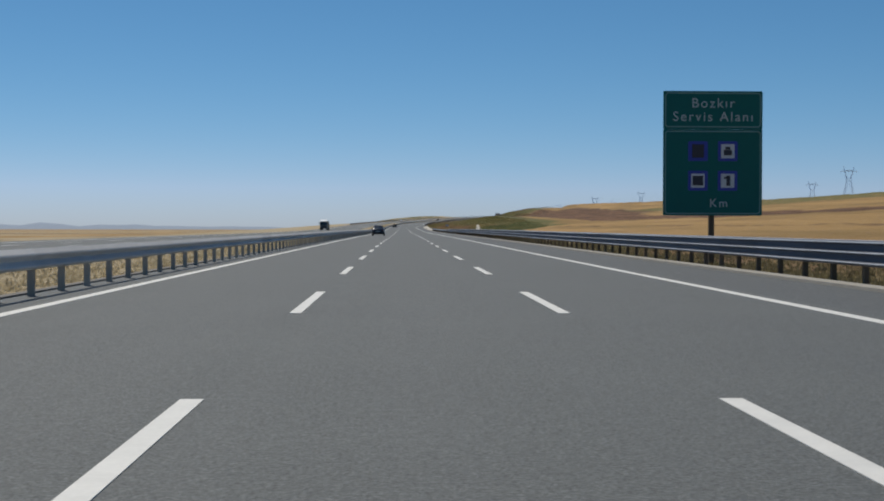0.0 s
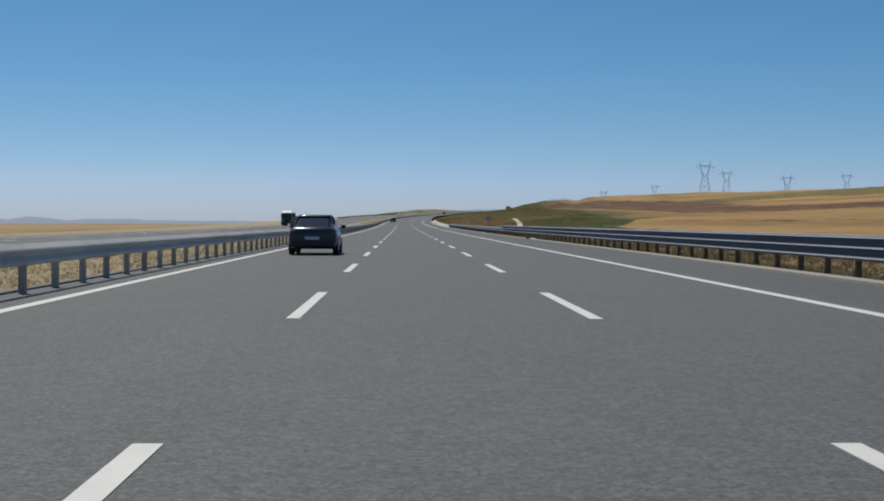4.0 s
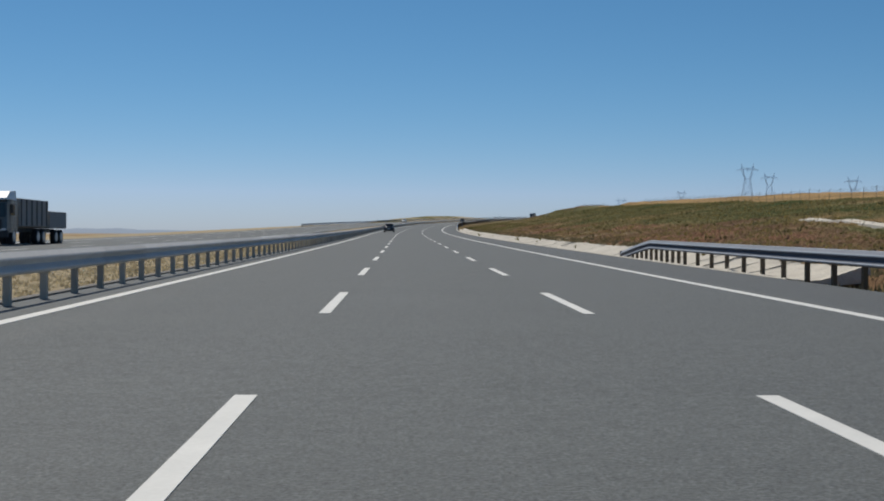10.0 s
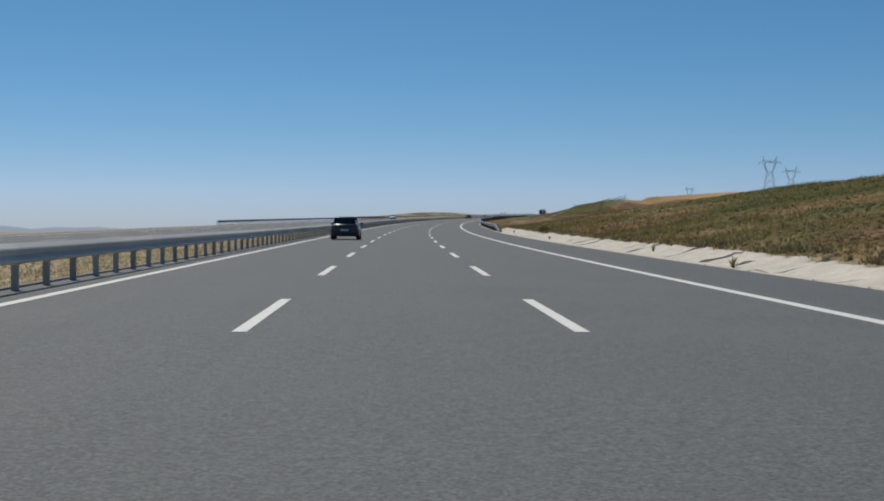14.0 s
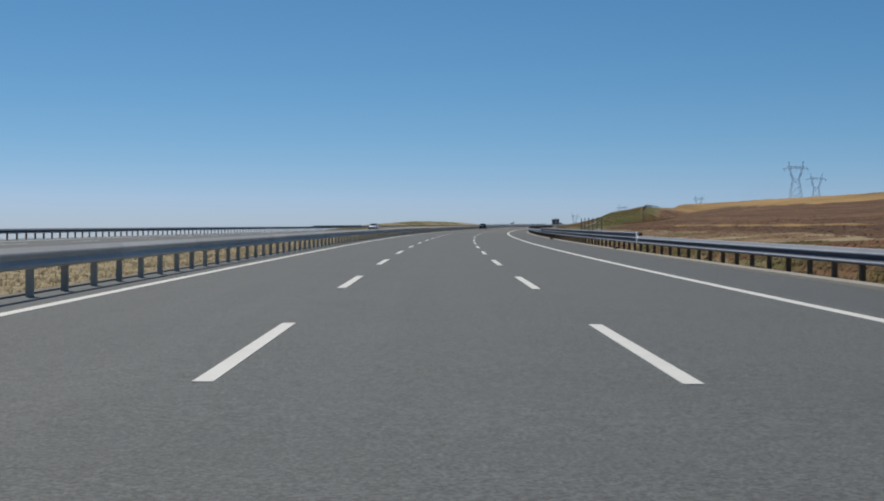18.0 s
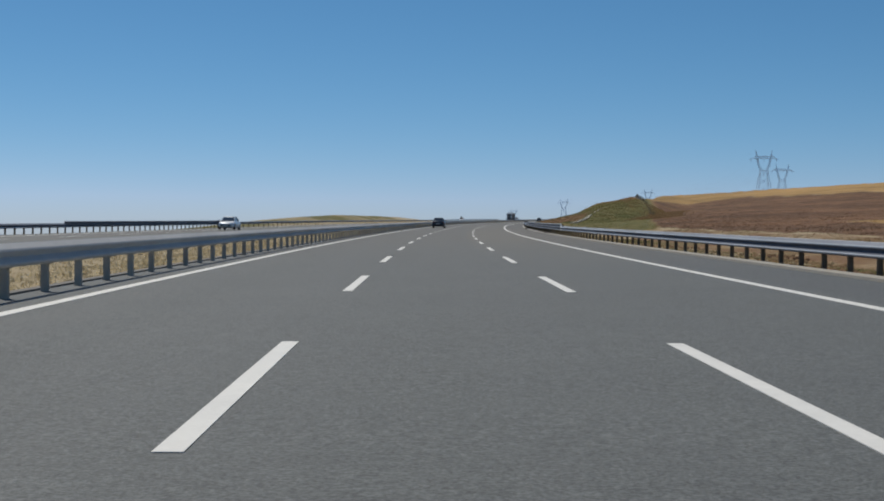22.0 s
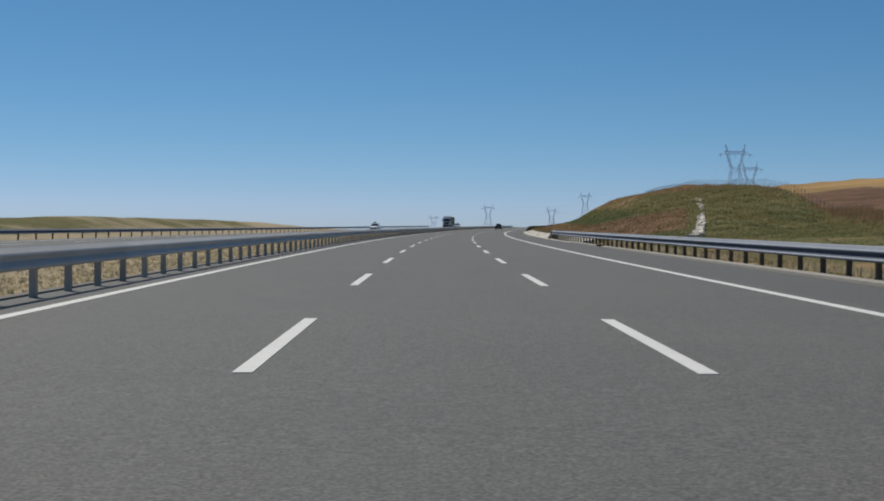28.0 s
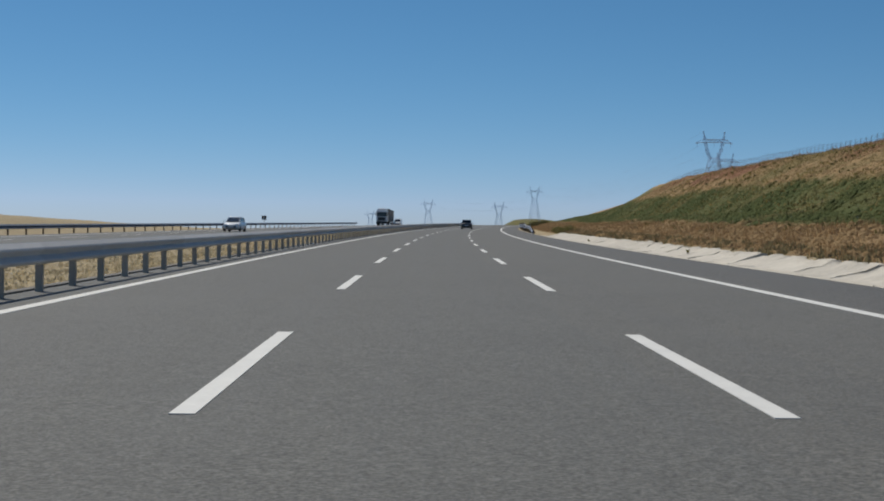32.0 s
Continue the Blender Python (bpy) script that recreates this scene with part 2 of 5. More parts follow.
def asphalt_material():
    m, nt, b = material("asphalt", 0.82)
    uv = nt.nodes.new("ShaderNodeUVMap")
    uv.uv_map = "along"
    sep = nt.nodes.new("ShaderNodeSeparateXYZ")
    nt.links.new(uv.outputs["UV"], sep.inputs["Vector"])
    lat, s = sep.outputs["X"], sep.outputs["Y"]
    p = position(nt)
    grain = ramp_node(nt, noise_node(nt, 34.0, 3.0, 0.7, p), ((0.38, 0.0), (0.62, 1.0)))
    coarse = noise_node(nt, 9.0, 4.0, 0.7, p)
    patch = noise_node(nt, 0.35, 4.0, 0.6, p)
    streak = noise_node(nt, 1.0, 4.0, 0.6, stretch(nt, uv.outputs["UV"], (1.6, 0.012, 1.0)))
    c = mix(nt, (0.0655, 0.0705, 0.0685), (0.097, 0.1045, 0.1015), streak)
    c = mix(nt, c, mix(nt, (0.86, 0.86, 0.87), (1.12, 1.12, 1.11), patch), 1.0, "MULTIPLY")
    c = mix(nt, c, mix(nt, (0.3, 0.3, 0.3), (1.7, 1.7, 1.7), grain), 0.6, "MULTIPLY")
    c = mix(nt, c, mix(nt, (0.62, 0.62, 0.62), (1.38, 1.38, 1.38), ramp_node(nt, coarse, ((0.32, 0.0), (0.68, 1.0)))), 0.5, "MULTIPLY")
    # the hard shoulder was laid apart, a little darker; later on the slow lane is a paler, browner course
    edge = maths(nt, "ADD", lat, maths(nt, "MULTIPLY", patch, 0.25))
    shoulder = maths(nt, "GREATER_THAN", edge, 6.75)
    c = mix(nt, c, mix(nt, c, (0.86, 0.86, 0.89), 1.0, "MULTIPLY"), shoulder)
    late = nt.nodes.new("ShaderNodeMapRange")
    late.inputs["From Min"].default_value, late.inputs["From Max"].default_value = 800.0, 850.0
    nt.links.new(s, late.inputs["Value"])
    # one stretch was laid with a browner stone
    gone = nt.nodes.new("ShaderNodeMapRange")
    gone.inputs["From Min"].default_value, gone.inputs["From Max"].default_value = 930.0, 985.0
    nt.links.new(s, gone.inputs["Value"])
    c = mix(nt, c, mix(nt, c, (1.115, 1.025, 0.955), 1.0, "MULTIPLY"), late.outputs["Result"])
    fresh = maths(nt, "SUBTRACT", late.outputs["Result"], maths(nt, "MULTIPLY", gone.outputs["Result"], 0.75))
    slow = maths(nt, "MULTIPLY", fresh, maths(nt, "GREATER_THAN", edge, 1.95))
    c = mix(nt, c, mix(nt, c, (1.18, 1.12, 1.04), 1.0, "MULTIPLY"), slow)
    # pale and dark chips of stone in the surface
    chips = noise_node(nt, 70.0, 2.0, 0.5, p)
    c = mix(nt, c, (0.24, 0.23, 0.215), ramp_node(nt, chips, ((0.66, 0.0), (0.72, 0.55))))
    c = mix(nt, c, (0.022, 0.022, 0.022), ramp_node(nt, noise_node(nt, 52.0, 2.0, 0.5, p), ((0.66, 0.0), (0.72, 0.55))))
    nt.links.new(c, b.inputs["Base Color"])
    rr = nt.nodes.new("ShaderNodeMapRange")
    rr.inputs["To Min"].default_value, rr.inputs["To Max"].default_value = 0.68, 0.9
    nt.links.new(streak, rr.inputs["Value"])
    nt.links.new(rr.outputs["Result"], b.inputs["Roughness"])
    bump(nt, b, mix(nt, grain, coarse, 0.4), 0.6, 0.006)
    return m


def land_material():
    """Wheat, plough, green and rusty growth and dry grass, where the land carries them."""
    m, nt, b = material("land", 0.95, 0.0, 0.15)
    p = position(nt)
    att = nt.nodes.new("ShaderNodeVertexColor")
    att.layer_name = "cover"
    sep = nt.nodes.new("ShaderNodeSeparateColor")
    nt.links.new(att.outputs["Color"], sep.inputs["Color"])
    att2 = nt.nodes.new("ShaderNodeVertexColor")
    att2.layer_name = "growth"
    sep2 = nt.nodes.new("ShaderNodeSeparateColor")
    nt.links.new(att2.outputs["Color"], sep2.inputs["Color"])
    wide = noise_node(nt, 0.025, 5.0, 0.6, p)
    mid = noise_node(nt, 0.35, 5.0, 0.65, p)
    fine = noise_node(nt, 5.0, 4.0, 0.7, p)
    blades = noise_node(nt, 26.0, 3.0, 0.7, p)
    rows = noise_node(nt, 1.0, 3.0, 0.6, stretch(nt, p, (0.5, 0.03, 0.3)))
    dry = mix(nt, (0.27, 0.215, 0.13), (0.46, 0.375, 0.24), mid)
    wheat = mix(nt, (0.285, 0.180, 0.075), (0.375, 0.248, 0.111), rows)
    wheat = mix(nt, wheat, (0.22, 0.145, 0.062), ramp_node(nt, wide, ((0.56, 0.0), (0.68, 0.8))))
    plough = mix(nt, (0.098, 0.057, 0.034), (0.172, 0.103, 0.062), rows)
    plough = mix(nt, plough, (0.21, 0.13, 0.075), ramp_node(nt, mid, ((0.58, 0.0), (0.75, 0.7))))
    furrow = noise_node(nt, 1.0, 4.0, 0.7, stretch(nt, p, (1.1, 0.12, 0.6)))
    plough = mix(nt, plough, mix(nt, (0.55, 0.52, 0.50), (1.4, 1.35, 1.3), ramp_node(nt, furrow, ((0.32, 0.0), (0.68, 1.0)))), 0.8, "MULTIPLY")
    swath = noise_node(nt, 1.0, 3.0, 0.6, stretch(nt, p, (0.16, 0.012, 0.1)))
    plough = mix(nt, plough, mix(nt, (0.62, 0.62, 0.62), (1.38, 1.34, 1.28), ramp_node(nt, swath, ((0.36, 0.0), (0.64, 1.0)))), 0.75, "MULTIPLY")
    layers = noise_node(nt, 1.0, 3.0, 0.55, stretch(nt, p, (0.07, 0.006, 0.0)))
    wheat = mix(nt, wheat, mix(nt, (0.66, 0.66, 0.60), (1.22, 1.18, 1.12), ramp_node(nt, layers, ((0.36, 0.0), (0.64, 1.0)))), 0.8, "MULTIPLY")
    green = mix(nt, (0.088, 0.090, 0.030), (0.165, 0.145, 0.056), mid)
    lush = mix(nt, (0.042, 0.062, 0.018), (0.098, 0.110, 0.036), noise_node(nt, 0.9, 5.0, 0.7, p))
    green = mix(nt, green, (0.23, 0.175, 0.080), ramp_node(nt, noise_node(nt, 0.12, 5.0, 0.7, p), ((0.52, 0.0), (0.68, 0.75))))
    rust = mix(nt, (0.125, 0.072, 0.040), (0.265, 0.160, 0.086), mid)
    soil = mix(nt, (0.20, 0.095, 0.055), (0.30, 0.165, 0.095), mid)
    tawny = mix(nt, (0.215, 0.135, 0.062), (0.37, 0.255, 0.130), noise_node(nt, 0.8, 5.0, 0.7, p))
    tawny = mix(nt, tawny, (0.135, 0.115, 0.045), ramp_node(nt, noise_node(nt, 0.45, 5.0, 0.7, p), ((0.56, 0.0), (0.70, 0.75))))
    att3 = nt.nodes.new("ShaderNodeVertexColor")
    att3.layer_name = "weeds"
    sep3 = nt.nodes.new("ShaderNodeSeparateColor")
    nt.links.new(att3.outputs["Color"], sep3.inputs["Color"])

    def share(socket, soft=0.35):
        wob = maths(nt, "MULTIPLY", maths(nt, "SUBTRACT", noise_node(nt, 0.18, 6.0, 0.75, p), 0.5), 1.1)
        v = maths(nt, "ADD", socket, maths(nt, "MULTIPLY", wob, maths(nt, "MULTIPLY", maths(nt, "MULTIPLY", socket, maths(nt, "SUBTRACT", 1.0, socket)), 4.0)))
        return ramp_node(nt, v, ((0.5 - soft / 2, 0.0), (0.5 + soft / 2, 1.0)))
    c = mix(nt, dry, wheat, share(sep.outputs["Red"]))
    c = mix(nt, c, plough, share(sep.outputs["Green"]))
    c = mix(nt, c, tawny, share(sep3.outputs["Red"]))
    c = mix(nt, c, green, share(sep.outputs["Blue"]))
    c = mix(nt, c, lush, share(sep3.outputs["Green"], 0.5))
    c = mix(nt, c, rust, share(sep2.outputs["Red"]))
    c = mix(nt, c, soil, share(sep2.outputs["Green"]))
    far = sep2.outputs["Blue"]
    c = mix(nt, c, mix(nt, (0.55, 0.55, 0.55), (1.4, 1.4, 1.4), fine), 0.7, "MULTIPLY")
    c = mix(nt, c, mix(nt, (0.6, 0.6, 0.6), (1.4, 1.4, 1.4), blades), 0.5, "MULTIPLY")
    # far land is tinted blue-grey to imitate distance haze
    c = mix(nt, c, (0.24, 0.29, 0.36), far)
    nt.links.new(c, b.inputs["Base Color"])
    bump(nt, b, mix(nt, fine, blades, 0.5), 0.8, 0.12)
    return m


def blade_material(name, low, high):
    m, nt, b = material(name, 0.85, 0.0, 0.2)
    r = nt.nodes.new("ShaderNodeNewGeometry").outputs["Random Per Island"]
    p = noise_node(nt, 0.5, 4.0, 0.6, position(nt))
    c = mix(nt, mix(nt, low, high, r), mix(nt, (0.7, 0.7, 0.65), (1.25, 1.2, 1.1), p), 1.0, "MULTIPLY")
    nt.links.new(c, b.inputs["Base Color"])
    thin = nt.nodes.new("ShaderNodeBsdfTranslucent")
    nt.links.new(c, thin.inputs["Color"])
    both = nt.nodes.new("ShaderNodeMixShader")
    both.inputs["Fac"].default_value = 0.45
    nt.links.new(b.outputs["BSDF"], both.inputs[1])
    nt.links.new(thin.outputs["BSDF"], both.inputs[2])
    nt.links.new(both.outputs["Shader"], nt.nodes["Material Output"].inputs["Surface"])
    return m


ASPHALT = asphalt_material()
LAND = land_material()
PAINT = simple("road_paint", (0.61, 0.60, 0.56), 0.65, 0, 0.16, 2.2, 26.0)
# rail steels carry painted web shade and sun on the crests
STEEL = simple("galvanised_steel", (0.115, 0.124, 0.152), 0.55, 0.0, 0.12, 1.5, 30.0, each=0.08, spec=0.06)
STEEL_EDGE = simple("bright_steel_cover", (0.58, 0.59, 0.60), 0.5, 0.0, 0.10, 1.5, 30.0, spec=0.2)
SUNLIT = simple("sunlit_crest_steel", (0.47, 0.48, 0.50), 0.45, 0.0, 0.12, 1.5, 30.0, each=0.06, spec=0.4)
HALF_LIT = simple("half_lit_steel", (0.25, 0.26, 0.285), 0.55, 0.0, 0.14, 1.5, 30.0, each=0.06, spec=0.15)
# windscreen glare over the median rail is put into these pale colours
ZINC = simple("glare_pale_zinc", (0.56, 0.55, 0.53), 0.75, 0.0, 0.14, 1.5, 30.0, each=0.08, spec=0.1)
ZINC_POST = simple("pale_zinc_post", (0.38, 0.345, 0.29), 0.8, 0.0, 0.2, 3.0, 40.0, each=0.15)
POST = simple("post_steel", (0.145, 0.112, 0.078), 0.85, 0.0, 0.25, 3.0, 40.0, each=0.2, spec=0.08)
CONCRETE = simple("concrete", (0.52, 0.475, 0.405), 0.9, 0, 0.16, 1.2, 40.0, 0.01, each=0.08)
GUTTER = simple("rough_concrete", (0.485, 0.445, 0.375), 0.92, 0, 0.34, 1.3, 7.0, 0.10, each=0.05)
SEALANT = simple("road_sealant", (0.018, 0.018, 0.019), 0.55, 0, 0.2, 3.0, 40.0)
RAG = simple("dark_rag", (0.05, 0.038, 0.028), 0.9, 0, 0.3, 6.0, 40.0)
KERB = simple("kerb_concrete", (0.29, 0.268, 0.228), 0.9, 0, 0.2, 1.2, 40.0, 0.01)
DARK_KERB = simple("dark_concrete", (0.15, 0.14, 0.125), 0.9, 0, 0.25, 1.2, 40.0, 0.01)
SIGN_GREEN = simple("sign_green", (0.003, 0.135, 0.118), 0.5, 0, 0.12, 1.5, 30.0, spec=0.25)
SIGN_BLUE = simple("sign_blue", (0.02, 0.045, 0.36), 0.4, 0, 0.1, 2.0, 30.0)
SIGN_PALE = simple("sign_pale_blue", (0.32, 0.37, 0.47), 0.45, 0, 0.15, 2.0, 30.0)
SIGN_WHITE = simple("sign_white", (0.60, 0.63, 0.63), 0.45, 0, 0.1, 2.0, 30.0)
LETTER = simple("sign_lettering", (0.42, 0.52, 0.52), 0.5, 0, 0.1, 2.0, 30.0)
BORDER = simple("sign_border", (0.16, 0.32, 0.30), 0.5, 0, 0.15, 2.0, 30.0)
SIGN_DARK = simple("sign_dark", (0.03, 0.03, 0.045), 0.5, 0, 0.1, 2.0, 30.0)
# the blue of distance haze is put into the pylons' colour
PYLON = simple("haze_blue_pylon", (0.36, 0.50, 0.70), 0.8, 0.0, 0.12, 0.5, 10.0)
WIRE = simple("cable", (0.20, 0.23, 0.28), 0.6, 0.3, 0.05, 0.5, 10.0)
FENCE = simple("fence_post", (0.17, 0.175, 0.18), 0.7, 0.3, 0.2, 2.0, 30.0)
DUSTY = simple("dusty_fence", (0.20, 0.17, 0.125), 0.85, 0, 0.2, 2.0, 30.0, spec=0.1)
DARK_WIRE = simple("dark_fence", (0.155, 0.135, 0.105), 0.9, 0, 0.2, 2.0, 30.0, spec=0.05)
RUBBER = simple("rubber", (0.018, 0.018, 0.02), 0.85, 0, 0.2, 30.0, 90.0)
GLASS = simple("dark_glass", (0.015, 0.02, 0.026), 0.06, 0, 0.1, 30.0, 90.0)
RIM = simple("wheel_rim", (0.40, 0.41, 0.43), 0.35, 0.9, 0.1, 30.0, 90.0)
LAMP_RED = simple("tail_lamp", (0.24, 0.012, 0.010), 0.2, 0, 0.1, 30.0, 90.0)
LAMP_CLEAR = simple("head_lamp", (0.62, 0.64, 0.66), 0.12, 0.2, 0.1, 30.0, 90.0)
TRIM = simple("dark_trim", (0.03, 0.03, 0.032), 0.6, 0, 0.15, 30.0, 90.0)
PLATE = simple("plate_white", (0.6, 0.6, 0.6), 0.5, 0, 0.05, 30.0, 90.0)
CAR_DARK = simple("car_paint_dark", (0.045, 0.05, 0.058), 0.25, 0.3, 0.06, 30.0, 90.0)
CAR_GREY = simple("car_paint_grey", (0.10, 0.105, 0.11), 0.28, 0.4, 0.06, 30.0, 90.0)
CAR_WHITE = simple("car_paint_white", (0.78, 0.79, 0.79), 0.28, 0, 0.04, 30.0, 90.0)
TRUCK_WHITE = simple("truck_paint_white", (0.66, 0.67, 0.68), 0.4, 0, 0.08, 30.0, 90.0)
TARP = simple("truck_tarpaulin", (0.26, 0.25, 0.235), 0.7, 0, 0.15, 30.0, 90.0)
STRAW = blade_material("dry_grass", (0.42, 0.355, 0.24), (0.60, 0.52, 0.37))
HERB = blade_material("green_herbs", (0.125, 0.128, 0.045), (0.28, 0.245, 0.105))
GOLDEN = blade_material("golden_grass", (0.20, 0.165, 0.065), (0.40, 0.32, 0.15))
SCRUB = blade_material("dark_scrub", (0.072, 0.074, 0.030), (0.145, 0.13, 0.06))
UNDERGROWTH = blade_material("dark_undergrowth", (0.135, 0.118, 0.068), (0.25, 0.215, 0.13))
BRUSH = blade_material("brown_herbs", (0.20, 0.13, 0.072), (0.40, 0.28, 0.16))
# blue-grey base colour stands in for distance haze on the far hills
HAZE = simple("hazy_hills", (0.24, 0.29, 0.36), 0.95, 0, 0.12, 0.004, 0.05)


# ---- building helpers ----
def mesh_of(name, verts, faces, mat, smooth=False):
    me = bpy.data.meshes.new(name)
    me.from_pydata([tuple(map(float, v)) for v in verts], [], faces)
    me.update()
    me.materials.append(mat)
    if smooth:
        me.shade_smooth()
    return me


def link(name, me, parent=None, m=None, label=""):
    ob = new(name, me)
    if parent is not None:
        ob.parent = parent
    if m is not None:
        ob.matrix_basis = m
    return tagged(ob, label) if label else ob


def from_bm(name, bm, mat, smooth=False):
    me = bpy.data.meshes.new(name)
    bm.normal_update()
    bm.to_mesh(me)
    bm.free()
    me.materials.append(mat)
    if smooth:
        me.shade_smooth()
    return me


def part(name, bm, mat, parent, label="", m=None, smooth=False):
    return link(name, from_bm(name, bm, mat, smooth), parent, m, label)


def thing(name, m, label, category, group="", kind=""):
    ob = new(name)
    ob.matrix_basis = m
    ob.empty_display_size = 0.2
    return tagged(ob, label, category, group, kind)


def box(size, at=(0, 0, 0), bevel=0.0, bm=None, turn=None):
    bm = bm or bmesh.new()
    made = bmesh.ops.create_cube(bm, size=1.0)
    mm = Matrix.Translation(at) @ (turn or Matrix()) @ Matrix.Diagonal((*size, 1))
    bmesh.ops.transform(bm, matrix=mm, verts=made["verts"])
    if bevel:
        edges = list({e for v in made["verts"] for e in v.link_edges})
        bmesh.ops.bevel(bm, geom=edges, offset=bevel, segments=2, affect="EDGES", profile=0.6)
    return bm


def rod(bm, a, b, r, sides=6):
    a, b = Vector(a), Vector(b)
    d = b - a
    mm = Matrix.Translation((a + b) / 2) @ d.to_track_quat("Z", "Y").to_matrix().to_4x4()
    bmesh.ops.create_cone(bm, cap_ends=True, segments=sides, radius1=r, radius2=r, depth=d.length, matrix=mm)
    return bm


def strip(name, s_values, lats, zs, mat, uv=False):
    """A surface along the road: a profile of lat and z swept over s_values."""
    s_values, lats = np.asarray(s_values, float), np.asarray(lats, float)
    n, k = len(s_values), len(lats)
    pts = place(s_values[:, None], lats[None, :], np.broadcast_to(np.asarray(zs, float), (n, k)))
    v = pts.reshape(-1, 3)
    i = np.arange(n - 1)[:, None] * k + np.arange(k - 1)[None, :]
    f = np.stack([i, i + 1, i + k + 1, i + k], -1).reshape(-1, 4)
    me = mesh_of(name, v, f.tolist(), mat)
    if uv:
        layer = me.uv_layers.new(name="along")
        la = np.broadcast_to(lats[None, :], (n, k)).reshape(-1)
        sa = np.broadcast_to(s_values[:, None], (n, k)).reshape(-1)
        idx = f.reshape(-1)
        layer.data.foreach_set("uv", np.stack([la[idx], sa[idx]], -1).astype(np.float32).reshape(-1))
    return me


# ---- the land ----
def green_edge(s):
    """How far from the road the green field beside the first rail reaches."""
    return np.interp(s, (270, 310, 330, 340, 352, 392, 412), (27.0, 29.0, 30.5, 34.0, 37.0, 45.0, 46.5))


def cover(S, L):
    """What grows or lies where: shares of wheat, plough, green; rust, soil, haze; tawny, lush."""
    u, c, m = hill_share(S, L)
    u = np.where(m > c, mound_share(S, L, u), u)
    wob = bumps(S, L, 30.0, 3.0) * 12
    big = bumps(S, L, 9.0, 7.0)
    small = bumps(S, L, 4.0, 2.5)
    patch = bumps(S, L, 14.0, 5.0)
    on_cut = ramp(c, 0.2, 1.0) * ramp(L, 11.0, 12.0) * (1 - ramp(L, 44, 58))
    on_mound = ramp(m, 0.35, 1.1) * ramp(L, 11.0, 12.0) * (1 - ramp(L, 44, 50))
    reach = np.maximum((212.0 - line(S)[0]) / np.cos(line(S)[3]), 60.0)
    low_green = ramp(S + wob * 0.6, 268, 288) * (1 - ramp(S, 400, 430)) * ramp(L + small, 14.0, 17.0) * (1 - ramp(L - green_edge(S), -1.5, 1.5))
    verge = (1 - ramp(S, 1060, 1090)) * ramp(L, 9.0, 9.8) * (1 - ramp(L + wob * 0.3 - 7 * ramp(S, 655, 690) * (1 - ramp(S, 800, 900)) - 5 * (1 - ramp(S, 270, 300)), 15, 20))
    verge = verge * np.maximum(1 - ramp(S, 385, 400), ramp(S, 600, 640))
    late_green = ramp(S, 600, 650) * (1 - ramp(S + wob * 0.5, 676, 694)) * ramp(L, 11, 13) * (1 - ramp(L + wob, 60, 80))
    # the plough ends at a straight edge below the ridge and at another across the field behind the mound
    east, north, _ = np.moveaxis(place(S, L, 0 * S), -1, 0)
    gold = np.maximum(ramp(east - 159 - 0.08 * (north - 1024), 0.0, 1.5), ramp(north, 1243, 1249) * ramp(L, 43, 45)) * ramp(S, 300, 500)
    # wheat in long bands, with brown stubble between and an olive crest
    lower = np.interp(S, (0, 440, 670), (74, 61, 58)) + wob * 0.25
    upper = np.interp(S, (0, 440, 670), (84, 86, 118)) + wob * 0.35
    stubble = ramp(L - lower, -1.5, 1.5) * (1 - ramp(L - upper, -1.5, 1.5)) * (1 - ramp(S, 600, 640))
    stubble = np.maximum(stubble, 0.55 * ramp(L - 41 - wob * 0.1, -0.8, 0) * (1 - ramp(L - 42.5 - wob * 0.1, 0, 0.8)) * (1 - ramp(S, 340, 380)))
    crest_green = np.maximum(ramp(L + wob * 0.4 - np.interp(S, (450, 600), (138, 112)), 0, 8) * (1 - ramp(S, 700, 900)) * 0.62, ramp(L / reach, 0.81, 0.90) * (0.25 + 0.5 * (1 - ramp(S, 600, 800))))
    wheat = ramp(L + wob * 0.3 - 5 * (1 - ramp(S, 270, 300)), 14, 20) * (1 - ramp(S + wob, 560, 620))
    wheat = np.maximum(wheat, gold)
    strip_gold = ramp(S, 620, 650) * (1 - ramp(np.abs(L - np.interp(S, (650, 740, 787, 840, 880, 900), (52, 45, 41.2, 40, 38.9, 38.9))), 1.0, 1.9)) * (1 - ramp(S, 885, 900))
    wheat = np.maximum(wheat, strip_gold)
    edge = L + wob * 0.06 - np.interp(S, (620, 735, 800, 930, 1000), (22, 31, 28.5, 26, 22))
    plough = ramp(S + wob, 570, 640) * ramp(edge, -1, 1) * (1 - gold)
    fallow = ramp(S, 690, 735) * (1 - ramp(S, 910, 930)) * ramp(L, 14, 17) * (1 - ramp(edge, -1, 1))
    plough = np.maximum(plough * (1 - strip_gold), stubble)
    plain = ramp(-L, 60, 95)
    acre = bumps(S, L * 1.6, 130.0, 6.0)
    wheat = np.maximum(wheat, plain * ramp(acre, -0.05, 0.05) * 0.8)
    plough = np.maximum(plough, plain * ramp(-acre, 0.38, 0.46) * 0.8)
    late = ramp(S + 5 * small, 1108, 1128)
    band = ramp(u + 0.03 * small, 0.11, 0.15) * (1 - ramp(u + 0.05 * big + 0.02 * small, 0.38, 0.48))
    high = ramp(S + 10 * big - 20 * (u - 0.5), 1160, 1195) * ramp(u, 0.40, 0.52) * (1 - ramp(L, 40.4, 42.0))
